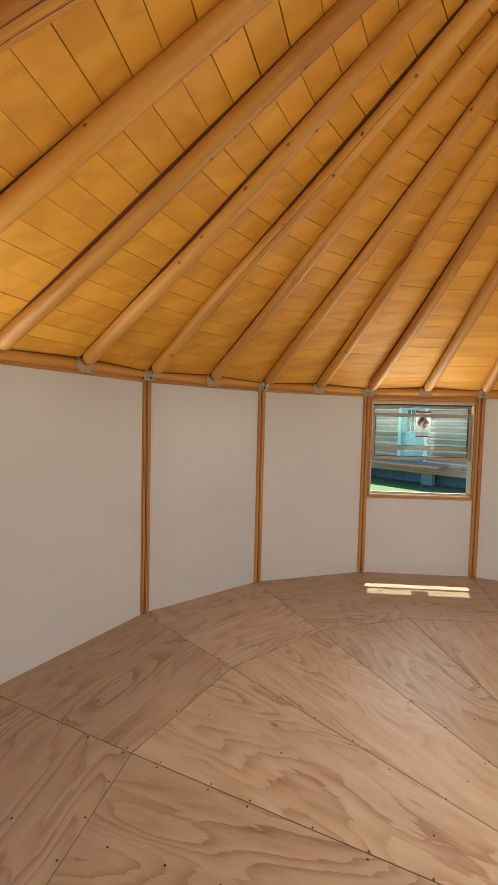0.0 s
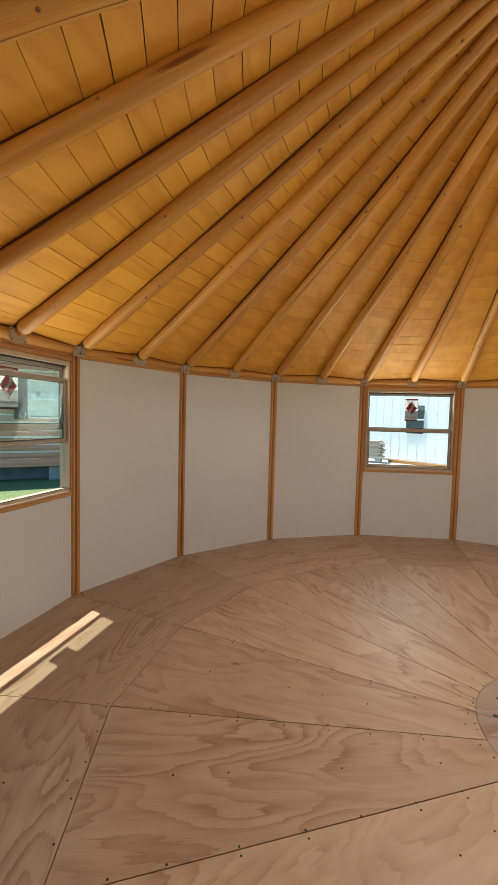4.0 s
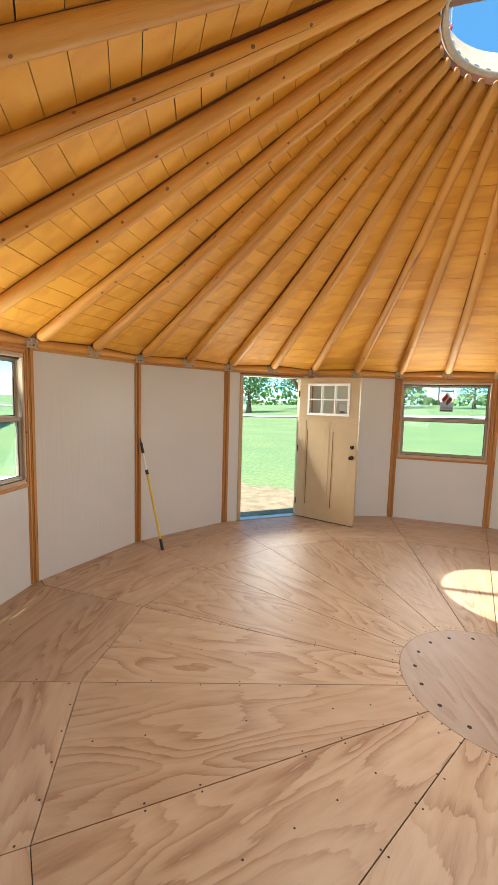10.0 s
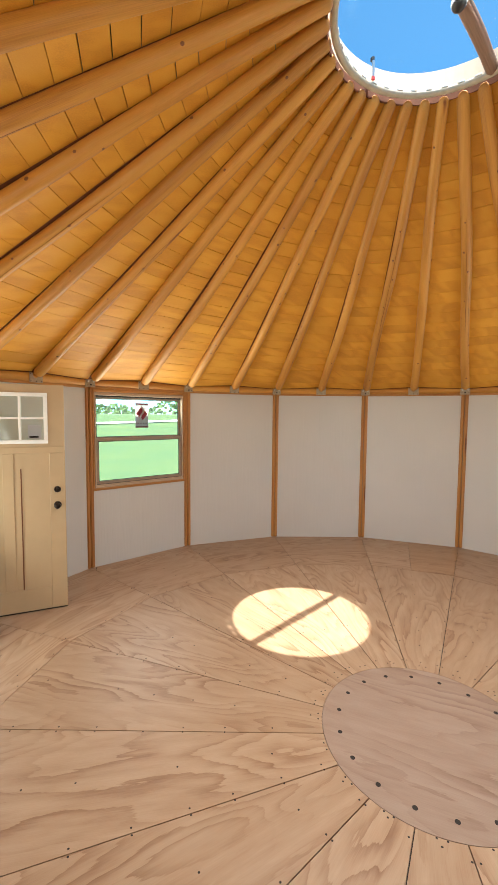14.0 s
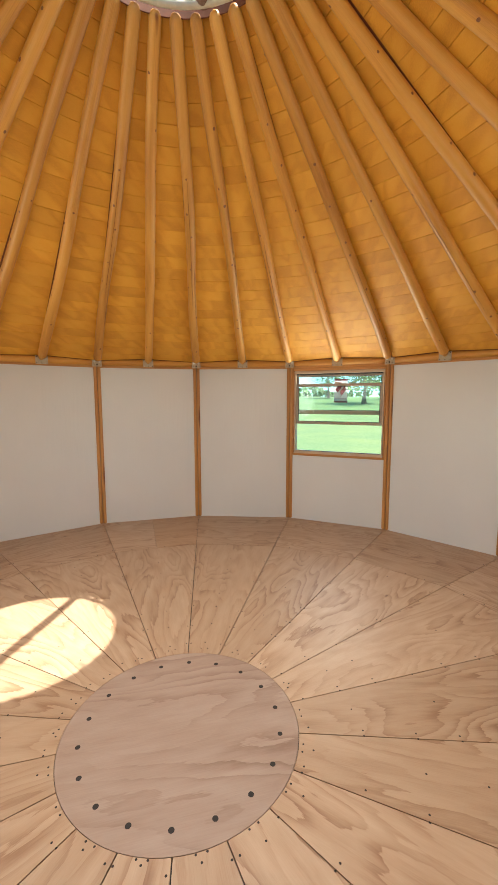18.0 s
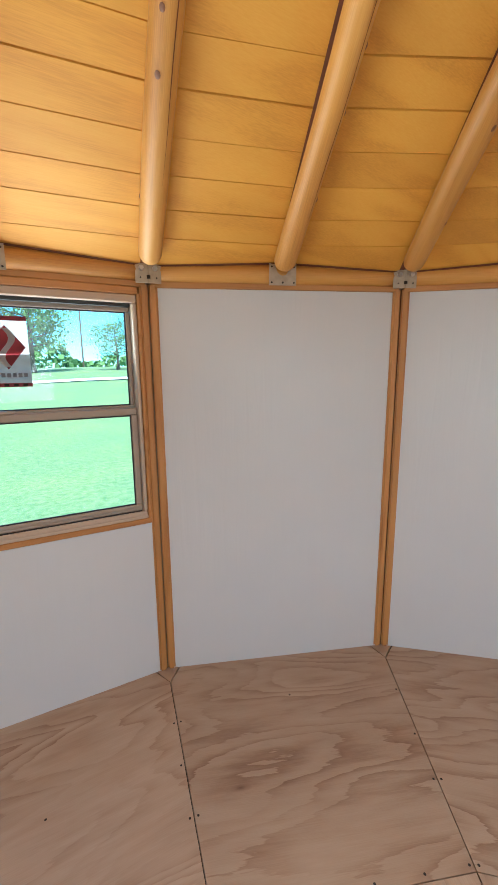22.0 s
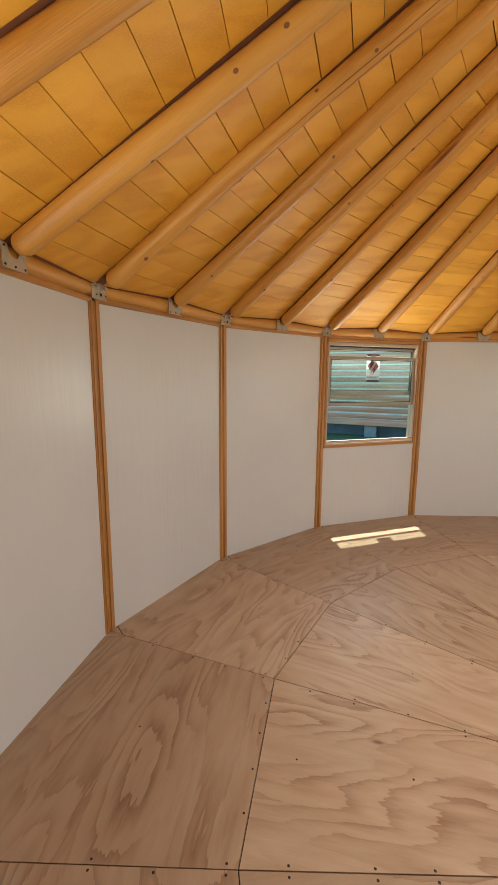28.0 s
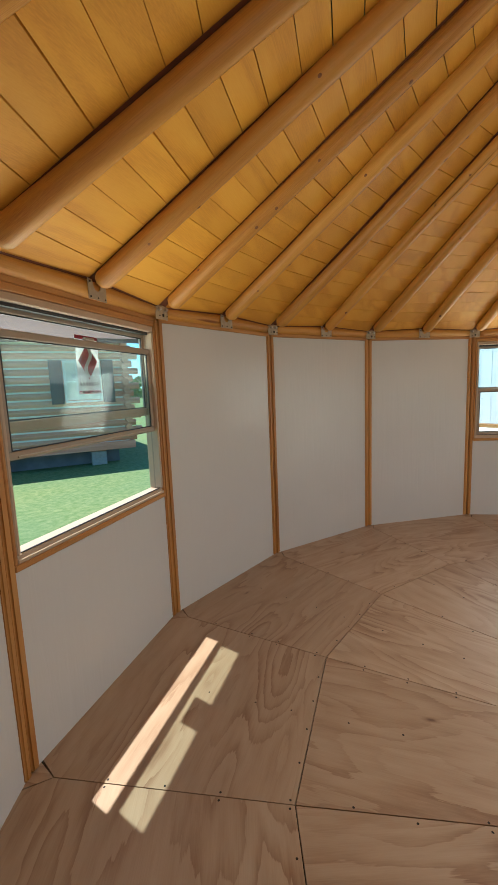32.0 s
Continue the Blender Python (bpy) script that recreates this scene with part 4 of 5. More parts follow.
patch("dirt", blob(4.0, -4.9, 1.9, 1.7, 1, -50), DIRT, "bare trodden earth outside the door", "ground")
patch("gravel", blob(4.9, -6.2, 1.0, 0.6, 9, -30), STONY, "scattered pale gravel on bare earth by the door", "gravel", 0.018)
patch("pavement", blob(16.2, 2.2, 4.2, 9.5, 3, -38), GRAVEL, "pale gravel drive beside the white building", "gravel", 0.01)
bm = bmesh.new()
lane = [(x, -44 + 0.04 * x + 1.2 * math.sin(x * 0.05)) for x in range(-60, 71, 5)]
up = [bm.verts.new((x, y, gz(x, y) + 0.10)) for x, y in lane]
dn = [bm.verts.new((x, y - 3.0, gz(x, y - 3.0) + 0.10)) for x, y in lane]
for k in range(len(lane) - 1):
    bm.faces.new((up[k], up[k + 1], dn[k + 1], dn[k]))
tagged(part("road", bm, GRAVEL), "pale lane running across the field", "road", kind="structure")

# ---- trees ----
BARK = two_tone("bark", (0.08, 0.055, 0.035), (0.17, 0.12, 0.08), 9, 6, bump=0.8)
LEAF = two_tone("leaves", (0.095, 0.17, 0.045), (0.17, 0.265, 0.085), 1.2, 6, bump=0)


def tree_parts(seed, h, spread, clumps, low=0.22):
    rg = random.Random(seed)
    tb = bmesh.new()
    rings = []
    for k in range(7):
        t = k / 6
        rings.append(((0.12 * math.sin(3 * t + seed), 0.1 * math.sin(4 * t + 2 * seed), h * 0.75 * t), h * 0.028 * (1 - 0.8 * t) * (1.5 if k == 0 else 1), (1, 0, 0), (0, 1, 0)))
    tube(rings, 9, tb)
    lb = bmesh.new()
    tips = []
    for k in range(26):
        z = h * (low + 0.6 * k / 26)
        a = k * 2.4 + rg.uniform(-0.4, 0.4)
        t = (z / h - low) / (1 - low)
        ln = spread * (0.55 + 0.75 * math.sin(math.pi * min(1, 0.18 + 0.9 * t))) * rg.uniform(0.6, 0.95)
        b = Vector((ln * math.cos(a), ln * math.sin(a), z + ln * rg.uniform(0.1, 0.5)))
        rod((0, 0, z), b, h * 0.009, h * 0.002, 6, tb)
        for q in range(5):
            tips.append((Vector((0, 0, z)).lerp(b, 0.35 + 0.16 * q), spread * 0.30))
    for k in range(8):
        tips.append((Vector((rg.uniform(-.25, .25) * spread, rg.uniform(-.25, .25) * spread, h * rg.uniform(0.75, 0.95))), spread * 0.28))
    vs, fs = [], []
    for k in range(clumps):
        c, r = tips[rg.randrange(len(tips))]
        p = c + Vector((rg.gauss(0, 1), rg.gauss(0, 1), rg.gauss(0, 0.7))) * r * 0.55
        u = Vector((rg.gauss(0, 1), rg.gauss(0, 1), rg.gauss(0, 0.6))).normalized()
        v = u.orthogonal().normalized()
        v.rotate(Matrix.Rotation(rg.uniform(0, 6.28), 3, u))
        w = u.cross(v)
        s = h * rg.uniform(0.010, 0.022)
        i0 = len(vs)
        vs += [p + v * s, p + w * s * 0.6, p - v * s, p - w * s * 0.6]
        fs.append((i0, i0 + 1, i0 + 2, i0 + 3))
    me = bpy.data.meshes.new("crown")
    me.from_pydata([tuple(v) for v in vs], [], fs)
    me.materials.append(LEAF)
    return tb, me


def tree(seed, h, spread, clumps, x, y, label):
    t = new("tree")
    tb, me = tree_parts(seed, h, spread, clumps)
    part("trunk", tb, BARK, t)
    reuse("crown", me, t, Matrix())
    t.matrix_basis = at(x, y, gz(x, y))
    return tagged(t, label, "tree", "trees round the field")


TREES = (
    (1, 11.5, 4.6, 5200, 20.5, -56, "broad leafy green tree standing in the field"),
    (2, 15.0, 4.6, 6500, 8.0, -56, "tall leafy green tree with open spreading boughs"),
    (3, 14.0, 4.8, 5600, -0.4, -64, "rounded dense green tree by the lane"),
    (4, 7.6, 3.4, 3200, -11.3, -63, "small round green tree alone in the field"),
    (5, 13.0, 4.6, 3600, 15.5, -70, "dark green tree behind the lane"),
    (6, 9.0, 4.2, 4200, -53.0, 2.5, "spreading green shade tree on the lawn"),
    (7, 8.5, 3.8, 3200, -62.0, 8.5, "green tree near the far house"),
    (8, 9.6, 5.0, 5200, -54.0, 59.0, "broad green tree at the edge of the field"),
    (9, 10.5, 5.2, 5200, -68.0, 88.0, "green tree behind the far house"),
    (10, 8.0, 4.0, 2800, -68.0, -3.0, "green tree at the far side of the lawn"),
    (11, 9.0, 4.0, 2800, 30.0, -64.0, "green tree across the lane"),
)
for seed, h, spread, clumps, x, y, label in TREES:
    tree(seed, h, spread, clumps, x, y, label)

# far woods round the fields
rg = random.Random(21)
vs, fs = [], []
for k in range(9000):
    a = radians(rg.choice((rg.uniform(100, 200), rg.uniform(-125, -40), rg.uniform(20, 60))))
    d = 150 + 25 * math.sin(a * 9) + rg.uniform(-8, 8)
    x, y = d * math.cos(a), d * math.sin(a)
    top = 4.5 + 2.5 * math.sin(a * 23) + 1.5 * math.sin(a * 57)
    p = Vector((x, y, gz(x, y) + rg.uniform(0, 1) * max(1.5, top)))
    s = rg.uniform(0.5, 1.1)
    u = Vector((rg.gauss(0, 1), rg.gauss(0, 1), rg.gauss(0, 1))).normalized()
    v = u.orthogonal().normalized()
    w = u.cross(v)
    i0 = len(vs)
    vs += [tuple(p + v * s), tuple(p + w * s), tuple(p - v * s), tuple(p - w * s)]
    fs.append((i0, i0 + 1, i0 + 2, i0 + 3))
me = bpy.data.meshes.new("far_woods")
me.from_pydata(vs, [], fs)
me.materials.append(LEAF)
tagged(new("far_woods", me), "line of distant green woods beyond the fields", "woods", kind="stuff")

# ---- log cabin beyond window 1 ----
LOGMAT = wood("cabin_log", (0.70, 0.29, 0.18), (0.80, 0.40, 0.27), (0.84, 0.48, 0.35), (0.5, 9, 9), rings=2, rough=0.7, streak=0.7, vary=0.3)
CHINK = plain("chinking", (0.80, 0.76, 0.70), 0.8, 0, 0.15, 10)
SHINGLE = plain("brown_shingles", (0.14, 0.07, 0.05), 0.85, 0, 0.3, 4)
TEAL = plain("teal_paint", (0.18, 0.48, 0.50), 0.5, 0, 0.06, 10)
GREYWIN = plain("dark_window", (0.05, 0.07, 0.075), 0.12, 0, 0.2, 3, 0)
SHUT = plain("charcoal_shutter", (0.05, 0.05, 0.055), 0.6, 0, 0.2, 10)
BLOCK = plain("concrete_block", (0.38, 0.37, 0.35), 0.9, 0, 0.2, 12)
SKIRT = plain("grey_skirting", (0.20, 0.22, 0.26), 0.8, 0, 0.3, 3)
cabin = new("log_cabin")
tagged(cabin, "red-brown log cabin with pale chinking on block piers", "cabin")
# x runs along the face from its near corner, y away from the yurt
cabin.matrix_basis = pose(8.0, 9.06, 0, 0, 0, 135) @ Matrix.Diagonal((1, -1, 1, 1))
CL, CZ0, PITCH = 14.0, 0.27, 0.205
part("core", box(0.05, CL, -0.012, 5.5, CZ0, 3.0), CHINK, cabin, "pale chinked wall core")
holes = ((0.68, 1.62, 1.40, 2.50), (6.05, 7.05, 0.45, 2.55))
cabin_log = None
for k in range(13):
    z = CZ0 + PITCH * (k + 0.5)
    spans = [(-0.32 if k % 2 else -0.16, CL)]
    for h0, h1, g0, g1 in holes:
        if g0 < z < g1:
            spans = [s for a, b in spans for s in (((a, h0), (h1, b)) if a < h0 and b > h1 else ((a, b),))]
    for a, b in spans:
        bm = tube([((x, 0.03, z), 0.094, (0, 1, 0), (0, 0, 1)) for x in (a, b)], 10)
        part("log", bm, LOGMAT, cabin)
    part("log_end", tube([((0.06, y, z + PITCH / 2), 0.088, (1, 0, 0), (0, 0, 1)) for y in (-0.30 if k % 2 == 0 else -0.18, 5.4)], 10), LOGMAT, cabin)
cw = new("cabin_window")
cw.parent = cabin
part("pane", box(0.72, 1.58, 0.0, 0.02, 1.44, 2.46), GREYWIN, cw)
for a, b, c0, c1 in ((0.68, 0.74, 1.40, 2.50), (1.56, 1.62, 1.40, 2.50), (0.7405, 1.5595, 1.40, 1.455), (0.7405, 1.5595, 2.445, 2.50), (0.7405, 1.5595, 1.93, 1.975)):
    part("casing", box(a, b, -0.06, -0.002, c0, c1, 0.004), WHITE, cw)
for x in (1.01, 1.29):
    part("muntin", box(x - 0.010, x + 0.010, -0.03, -0.003, 1.456, 1.929), WHITE, cw)
    part("muntin", box(x - 0.010, x + 0.010, -0.03, -0.003, 1.976, 2.444), WHITE, cw)
for z in (1.69, 2.21):
    part("muntin", box(0.7405, 1.5595, -0.042, -0.031, z - 0.010, z + 0.010), WHITE, cw)
part("notice", box(1.30, 1.42, -0.055, -0.046, 2.02, 2.16), PAPER, cw, "small white notice in the pane")
for a in (0.36, 1.64):
    part("shutter", box(a, a + 0.31, -0.115, -0.085, 1.38, 2.52, 0.006), SHUT, cabin, "charcoal window shutter")
cd = new("cabin_door")
cd.parent = cabin
part("slab", box(6.12, 6.98, -0.05, 0.0, 0.46, 2.50, 0.004), TEAL, cd, "pale teal cabin door")
part("pane", box(6.35, 6.75, -0.06, -0.051, 1.55, 2.30), GREYWIN, cd)
for x in (6.48, 6.62):
    part("muntin", box(x - 0.008, x + 0.008, -0.07, -0.061, 1.55, 2.30), WHITE, cd)
part("knob", rod((6.88, -0.10, 1.40), (6.88, -0.05, 1.40), 0.03, seg=10), BRONZE, cd)
for a, b in ((6.0, 6.119), (6.981, 7.1)):
    part("casing", box(a, b, -0.07, 0.0, 0.46, 2.56, 0.004), WHITE, cd)
part("sill_beam", box(-0.1, CL, -0.10, 0.12, 0.06, 0.275, 0.01), LOGMAT, cabin, "long red-brown sill beam")
part("sun_deck", box(5.2, 8.0, -1.0, -0.12, 0.36, 0.44, 0.01), LOGMAT, cabin, "narrow plank step along the door")
part("skirting", box(0.3, CL, 0.45, 5.0, GROUND, 0.05), SKIRT, cabin, "blue-grey skirting board under the cabin")
for x in (0.9, 3.4, 6.0, 8.6, 11.2, 13.5):
    for q in (0, 1):
        part("pier_block", box(x - 0.2, x + 0.2, 0.02, 0.24, GROUND + 0.19 * q + 0.001, GROUND + 0.19 * (q + 1), 0.008), BLOCK, cabin)
    part("pier_cap", box(x - 0.2, x + 0.2, 0.02, 0.24, GROUND + 0.382, 0.058, 0.004), LOGMAT, cabin)
bm = bmesh.new()
for y0, z0, y1, z1 in ((-0.42, 2.93, 2.75, 4.3), (5.92, 2.93, 2.75, 4.3)):
    vs4 = [bm.verts.new(q) for q in ((-0.45, y0, z0), (CL + 0.3, y0, z0), (CL + 0.3, y1, z1), (-0.45, y1, z1), (-0.45, y0, z0 + 0.12), (CL + 0.3, y0, z0 + 0.12), (CL + 0.3, y1, z1 + 0.12), (-0.45, y1, z1 + 0.12))]
    for q in ((0, 1, 2, 3), (4, 7, 6, 5), (0, 4, 5, 1), (0, 3, 7, 4), (1, 5, 6, 2)):
        bm.faces.new([vs4[e] for e in q])
part("roof", bm, SHINGLE, cabin, "brown shingle roof")
part("gable", prism([(0.05, 2.98), (5.45, 2.98), (2.75, 4.2)], 0.0, 0.1), LOGMAT, cabin, m=Matrix(((0, 0, 1, 0.02), (1, 0, 0, 0), (0, 1, 0, 0), (0, 0, 0, 1))))

# ---- white building beyond window 2 ----
WHITEMETAL = plain("white_metal_siding", (0.87, 0.88, 0.88), 0.5, 0, 0.04, 3, 0.05)
BRICK = two_tone("grey_brick", (0.20, 0.16, 0.14), (0.36, 0.31, 0.28), 18, 4, bump=0.5)
shop = new("metal_building")
tagged(shop, "white ribbed metal workshop building across the gravel", "building")
C0 = Vector((15.6, -4.4, GROUND))
far_left, far_right = Vector((24.6, 8.2, GROUND)), Vector((26.0, -16.8, GROUND))
for nm, e in (("sunny_wall", far_left), ("shaded_wall", far_right)):
    w = e - C0
    L = w.length
    turn_z = math.degrees(math.atan2(w.y, w.x))
    m = Matrix.Translation(C0) @ pose(0, 0, 0, 0, 0, turn_z)
    bw = part("wall", box(0, L, -0.06, 0.06, 0, 5.6), WHITEMETAL, shop, m=m)
    for k in range(int(L / 0.45)):
        side = 1 if nm == "sunny_wall" else -1
        y0, y1 = sorted((side * 0.061, side * 0.072))
        part("rib", box(0.2 + 0.45 * k, 0.24 + 0.45 * k, y0, y1, 0.12, 5.55), WHITEMETAL, bw)
    y0, y1 = sorted((side * 0.062, side * 0.07))
    part("base_trim", box(0.05, L, y0, y1, 0.0, 0.11), BLOCK, bw)
part("roof", prism([(C0.x - 0.3, C0.y - 0.1), (far_right.x, far_right.y), (far_right.x + 12, far_right.y + 8), (far_left.x + 8, far_left.y - 4), (far_left.x, far_left.y)], GROUND + 5.62, GROUND + 5.75), SHINGLE, shop)
bm = box(0, 0.62, -0.35, -0.09, 0, 5.5)
w = far_right - C0
m = Matrix.Translation(C0) @ pose(0, 0, 0, 0, 0, math.degrees(math.atan2(w.y, w.x))) @ at(7.4, 0, 0)
part("brick_pier", bm, BRICK, shop, "grey brick pier", m=m)
for x, z, s in ((4.3, 2.0, 0.32), (4.35, 1.45, 0.26)):
    part("meter_box", box(x, x + s, -0.28, -0.09, z, z + s * 1.3, 0.02), BLOCK, shop, "grey electric meter box", m=m @ at(-7.4, 0, 0))
w = far_left - C0
m = Matrix.Translation(C0) @ pose(0, 0, 0, 0, 0, math.degrees(math.atan2(w.y, w.x)))
for x, z, ww, hh in ((3.5, 1.4, 0.85, 1.3), (10.5, 1.4, 0.9, 1.2)):
    sw = part("window", box(x, x + ww, 0.086, 0.12, z, z + hh), GREYWIN, shop, "small sliding window", m=m)
    part("window_frame", box(x - 0.05, x + ww + 0.05, 0.10, 0.135, z + hh / 2 - 0.03, z + hh / 2 + 0.03), WHITE, sw)
PALEBOARD = wood("weathered_boards", (0.42, 0.34, 0.27), (0.52, 0.44, 0.36), (0.60, 0.52, 0.44), (0.5, 9, 9), rings=2, rough=0.8, streak=0.6, vary=0.2)
PORCH = plain("blue_grey_paint", (0.24, 0.33, 0.44), 0.6, 0, 0.08, 6)
part("porch_post", box(7.67, 8.05, 0.09, 0.25, 0.012, 2.24), PORCH, shop, "blue-grey doorway post", m=m)
part("porch_beam", box(6.8, 8.25, 0.09, 0.30, 2.241, 2.60), PORCH, shop, "blue-grey ribbed doorway beam", m=m)
stack = new("lumber_stack")
tagged(stack, "low stack of pale boards on blocks by the drive", "lumber")
stack.matrix_basis = pose(17.5, 1.0, GROUND, 0, 0, 80)
for q in range(2):
    part("block", box(-0.72 + 1.2 * q, -0.48 + 1.2 * q, -0.4, 0.4, 0.011, 0.25), BLOCK, stack)
for k in range(13):
    end = 0.05 * ((k * 7) % 5)
    part("board", box(-0.86 + end, 0.80 + 0.04 * ((k * 3) % 4), -0.45, 0.45, 0.2505 + 0.06 * k, 0.306 + 0.06 * k, 0.005), PALEBOARD, stack)
edging = part("timber_edging", box(-2.6, 2.6, -0.08, 0.08, 0.011, 0.16, 0.01), STUD, None, m=pose(16.3, -2.2, GROUND, 0, 0, 55))
tagged(edging, "low pale timber edging along the gravel", "kerb")

# ---- distant houses and power pole ----


def house(x, y, turn, L, W, H, wall_mat, label):
    hs = new("house")
    tagged(hs, label, "house", "far houses")
    hs.matrix_basis = pose(x, y, gz(x, y), 0, 0, turn)
    part("wall", box(-L / 2, L / 2, -W / 2, W / 2, -0.5, H), wall_mat, hs)
    bm = bmesh.new()
    e = 0.5
    a = [bm.verts.new(q) for q in ((-L / 2 - e, -W / 2 - e, H), (L / 2 + e, -W / 2 - e, H), (L / 2 + e, W / 2 + e, H), (-L / 2 - e, W / 2 + e, H), (-L / 2 - e, 0, H + W * 0.3), (L / 2 + e, 0, H + W * 0.3))]
    for q in ((0, 1, 5, 4), (2, 3, 4, 5), (1, 2, 5), (3, 0, 4), (3, 2, 1, 0)):
        bm.faces.new([a[k] for k in q])
    part("roof", bm, BLOCK, hs, "pale metal roof")
    for k in range(3):
        for sy in (-1, 1):
            y0, y1 = sorted((sy * (W / 2 + 0.005), sy * (W / 2 + 0.06)))
            wn_ = part("window", box(-L / 3 + k * L / 3 - 0.5, -L / 3 + k * L / 3 + 0.5, y0, y1, 0.9, 2.0), GREYWIN, hs)
    return hs


house(-86, 17, 85, 13, 7, 2.6, BRICK, "low brown house with a pale metal roof")
house(-90, 107, 40, 9, 5, 1.9, BRICK, "low brown farmhouse with a pale metal roof under trees")
house(-77, 117, 33, 7, 6, 2.4, BRICK, "small brown house beside a round tree")
house(-68, 134, 27, 15, 5, 1.5, BLOCK, "long low grey barn with a pale roof")
house(33, -78, 20, 8, 6, 2.6, WHITEMETAL, "small pale shed beyond the trees")
pp = new("utility_pole")
tagged(pp, "wooden power pole with a crossarm beside the lane", "pole")
pp.matrix_basis = at(-8.2, -76.6, gz(-8.2, -76.6))
part("shaft", rod((0, 0, 0), (0, 0, 11), 0.16, 0.11, 10), BARK, pp)
part("crossarm", box(-1.2, 1.2, -0.06, 0.06, 10.1, 10.25), BARK, pp)
for x in (-1.1, -0.5, 0.5, 1.1):
    part("insulator", rod((x, 0, 10.251), (x, 0, 10.45), 0.05, seg=8), BLOCK, pp)

# timber brace that carries the hood over the door
brace = new("door_hood")
tagged(brace, "pale timber hood bracket over the doorway outside", "awning")
brace.matrix_basis = D
for u in (-0.60, 0.60):
    part("brace", rod((u, 0.10, 1.72), (u, 0.72, 2.20), 0.03, seg=8), STUD, brace)
    part("arm", box(u - 0.03, u + 0.03, 0.085, 0.95, 2.20, 2.26, 0.004), STUD, brace)
part("hood", box(-0.75, 0.75, 0.085, 1.0, 2.261, 2.30, 0.004), ROOFING, brace)

# ---- floor ----
FZ = 0.018


def wedge(r0, r1, half, corner=0.0, inset=0.0016):
    """A sheet piece between two radii; x runs outward from the house's centre."""
    ca, sa = math.cos(half), math.sin(half)
    pts = [(r0 * ca, -r0 * sa), (r1 * ca, -r1 * sa)]
    if corner:
        pts = [(r0 * ca, -r0 * sa), ((r1 - corner) * ca, -(r1 - corner) * sa), (r1 * ca, -r1 * sa + corner * 0.62), (r1 * ca, r1 * sa - corner * 0.62), ((r1 - corner) * ca, (r1 - corner) * sa), (r0 * ca, r0 * sa)]
    else:
        pts = [(r0 * ca, -r0 * sa), (r1 * ca, -r1 * sa), (r1 * ca, r1 * sa), (r0 * ca, r0 * sa)]
    cx, cy = sum(p[0] for p in pts) / len(pts), 0
    out = []
    for x, y in pts:
        d = math.hypot(x - cx, y - cy)
        out.append((x - (x - cx) / d * inset, y - (y - cy) / d * inset))
    return out


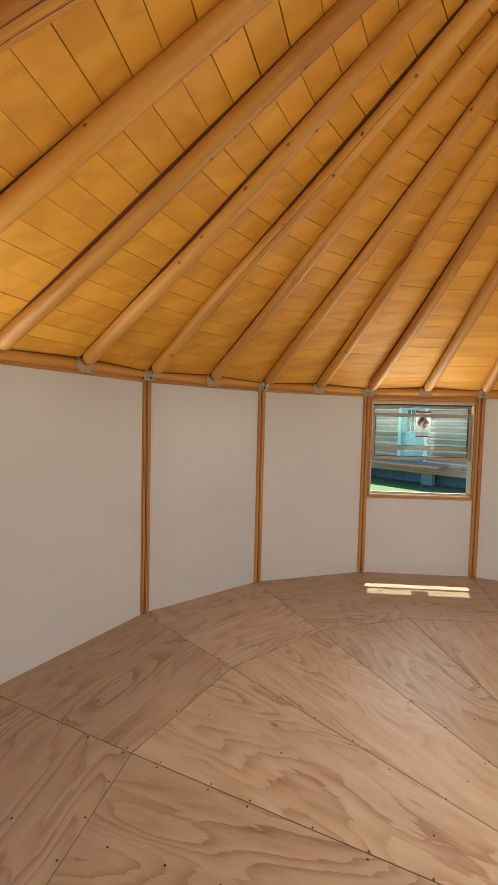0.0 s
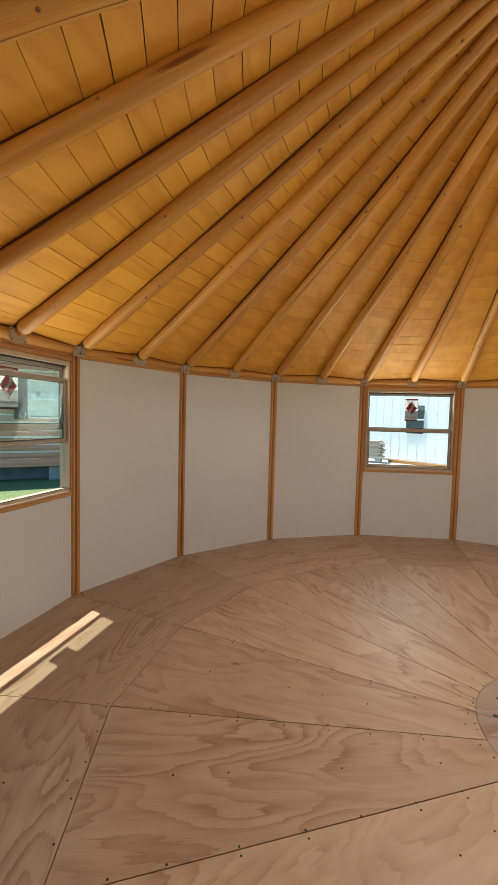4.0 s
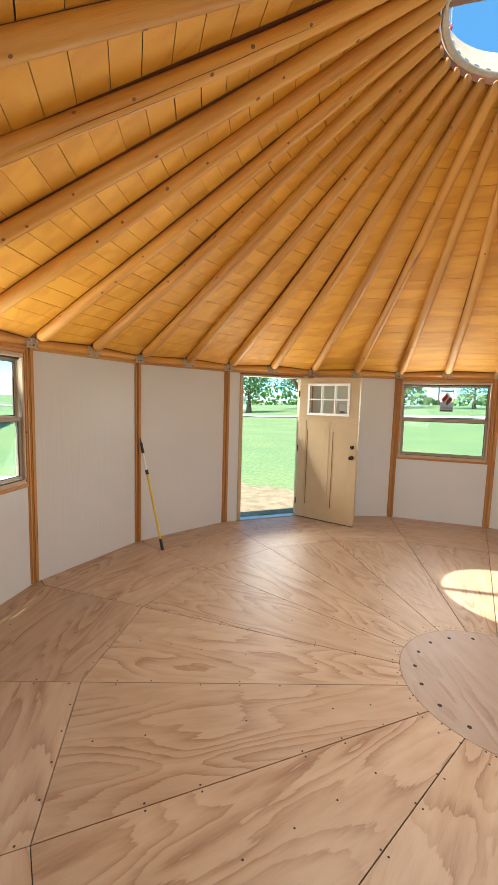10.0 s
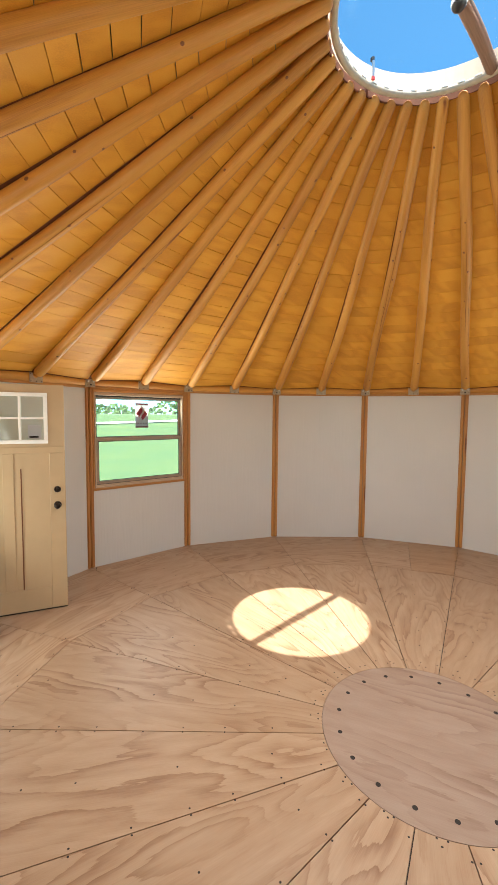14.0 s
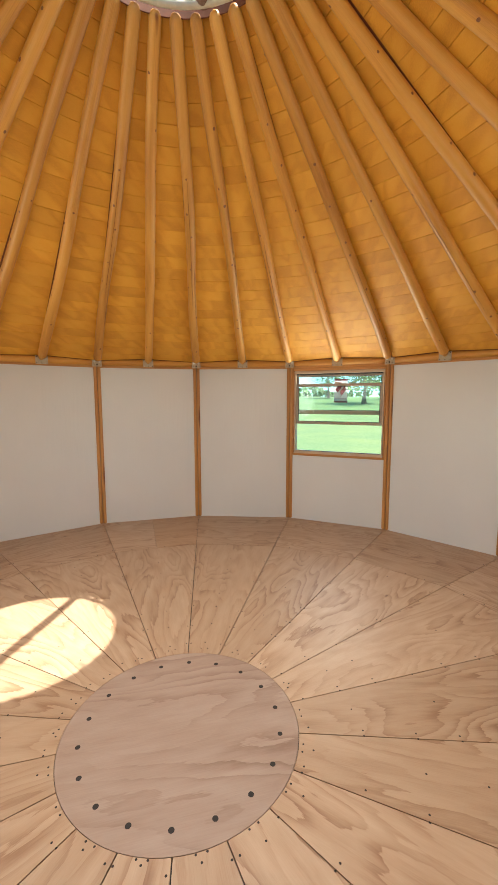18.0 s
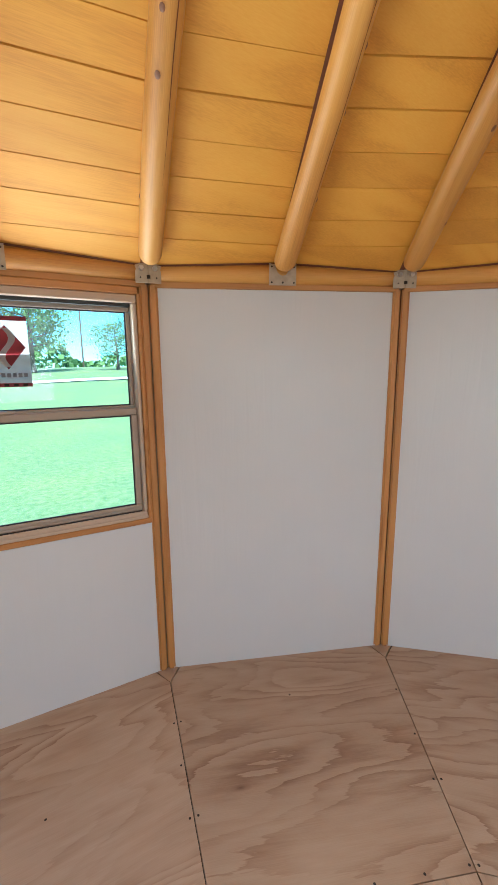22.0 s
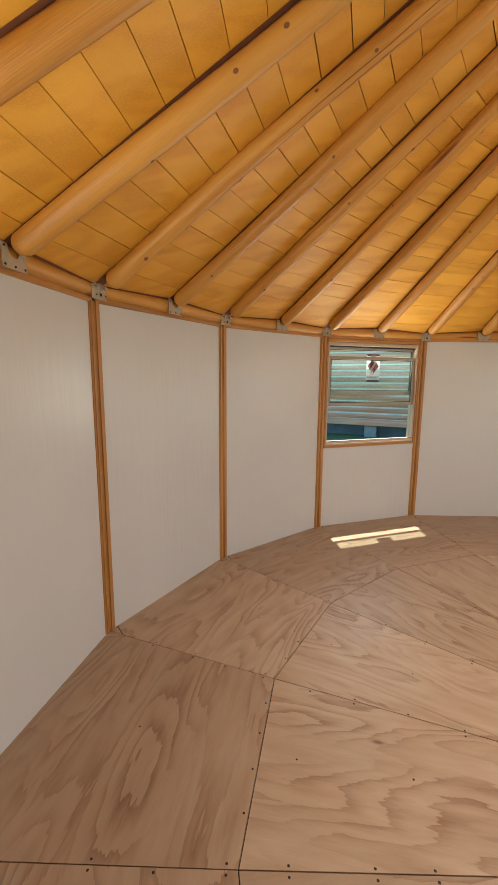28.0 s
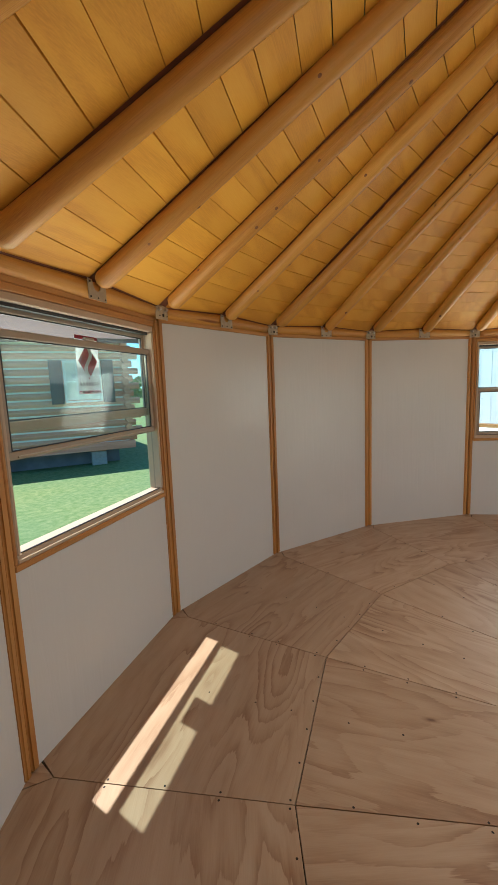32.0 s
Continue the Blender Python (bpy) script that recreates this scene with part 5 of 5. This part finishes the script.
floor = part("floor", band(0.0, 3.72, -0.2, -0.02, 36), DARK)
tagged(floor, "floor of pine plywood sheets cut in radial wedges", "floor", kind="structure")
COR = 0.115
a = radians(10)
RO = R + 0.02
outer_pts = wedge(RJ, RO, a, COR, 0.0027)
outer_me = None
for k in range(N):
    turn = pose(0, 0, 0, 0, 0, 90 - 20 * k)
    c = turn.inverted() @ HUB
    arc = []
    for q in range(7):
        t = a * (1 - q / 3)
        arc.append((c.x + (RD + 0.0025) * math.cos(t), c.y + (RD + 0.0025) * math.sin(t) - 0.0027 * (1 - q / 3)))
    pts = [(RJ * math.cos(a) - 0.002, -RJ * math.sin(a) + 0.0027), (RJ * math.cos(a) - 0.002, RJ * math.sin(a) - 0.0027)] + arc
    o = part("plywood_wedge", prism(pts, -FZ, 0), PLY, floor)
    if outer_me is None:
        o2 = part("plywood_edge_piece", prism([(y, -x) for x, y in outer_pts], -FZ, 0), PLY, floor)
        outer_me = o2.data
        rc = RO - COR + 0.005
        tri = [(rc - 0.003, 0.0), (R + 0.02, -0.069), (R + 0.02, 0.069)]
        o3 = part("corner_piece", prism(tri, -FZ, -0.001), PLY, floor)
        tri_me = o3.data
    else:
        o2, o3 = reuse("plywood_edge_piece", outer_me, floor, Matrix()), reuse("corner_piece", tri_me, floor, Matrix())
    if k == 12:
        # this edge sheet was cut from two offcuts, one of them darker
        near, far = outer_pts[0][0], outer_pts[2][0]
        bpy.data.objects.remove(o2)
        o2 = part("plywood_edge_piece", prism([(y, -x) for x, y in [(near, 0.0015), (far, 0.0015)] + outer_pts[3:]], -FZ, 0), PLY, floor)
        o4 = part("plywood_edge_piece", prism([(y, -x) for x, y in outer_pts[:3] + [(far, -0.0015), (near, -0.0015)]], -FZ, 0), REDPLY, floor)
        o4.matrix_basis = turn @ pose(0, 0, 0, 0, 0, 90)
    o.matrix_basis = turn
    o2.matrix_basis = turn @ pose(0, 0, 0, 0, 0, 90)
    o3.matrix_basis = pose(0, 0, 0, 0, 0, 100 - 20 * k)
disc = part("hub_disc", prism([(RD * math.cos(2 * math.pi * k / 64), RD * math.sin(2 * math.pi * k / 64)) for k in range(64)], -FZ, 0.0005), HUBPLY, floor, "round worn plywood hub with a circle of bolt holes", m=pose(HUB.x, HUB.y, 0, 0, 0, 118))
hole_me = None
for k in range(18):
    t = radians(20 * k - 1.3)
    m = at(HUB.x + 0.496 * math.cos(t), HUB.y + 0.496 * math.sin(t), 0.0)
    if hole_me is None:
        o = part("bolt_hole", prism([(0.0125 * math.cos(q * math.pi / 6), 0.0125 * math.sin(q * math.pi / 6)) for q in range(12)], -0.004, 0.0014), DARK, floor)
        hole_me = o.data
        o.matrix_basis = m
    else:
        reuse("bolt_hole", hole_me, floor, m)

# screws along the seams and over the joists
rg = random.Random(8)
bm = bmesh.new()


def screw(x, y, r=0.0052):
    vs = [bm.verts.new((x + r * math.cos(q * math.pi / 3), y + r * math.sin(q * math.pi / 3), 0.0012)) for q in range(6)]
    bm.faces.new(vs)


for k in range(36):
    t = radians(10 * k)
    on_seam = k % 2 == 0
    for q in range(13):
        r = 0.66 + q * 0.242 + rg.uniform(-0.03, 0.03)
        if r > 3.5:
            continue
        if on_seam:
            t2 = radians(100 - 20 * (k // 2))
            for s in (-1, 1):
                if rg.random() < 0.8:
                    screw(r * math.cos(t2) - s * 0.016 * math.sin(t2), r * math.sin(t2) + s * 0.016 * math.cos(t2))
        elif rg.random() < 0.7:
            t2 = radians(90 - 20 * (k // 2))
            screw(r * math.cos(t2), r * math.sin(t2) + rg.uniform(-0.01, 0.01))
for k in range(18):
    for q in (-6, -2, 2, 6):
        t = radians(90 - 20 * k + q)
        for r in (RJ * math.cos(radians(10)) / math.cos(radians(q)) + 0.02, RD + 0.03):
            if r < 1 and abs(q) > 3:
                continue
            screw(r * math.cos(t), r * math.sin(t))
tagged(part("floor_screw", bm, DARK, floor), "dark countersunk screw heads", kind="stuff")
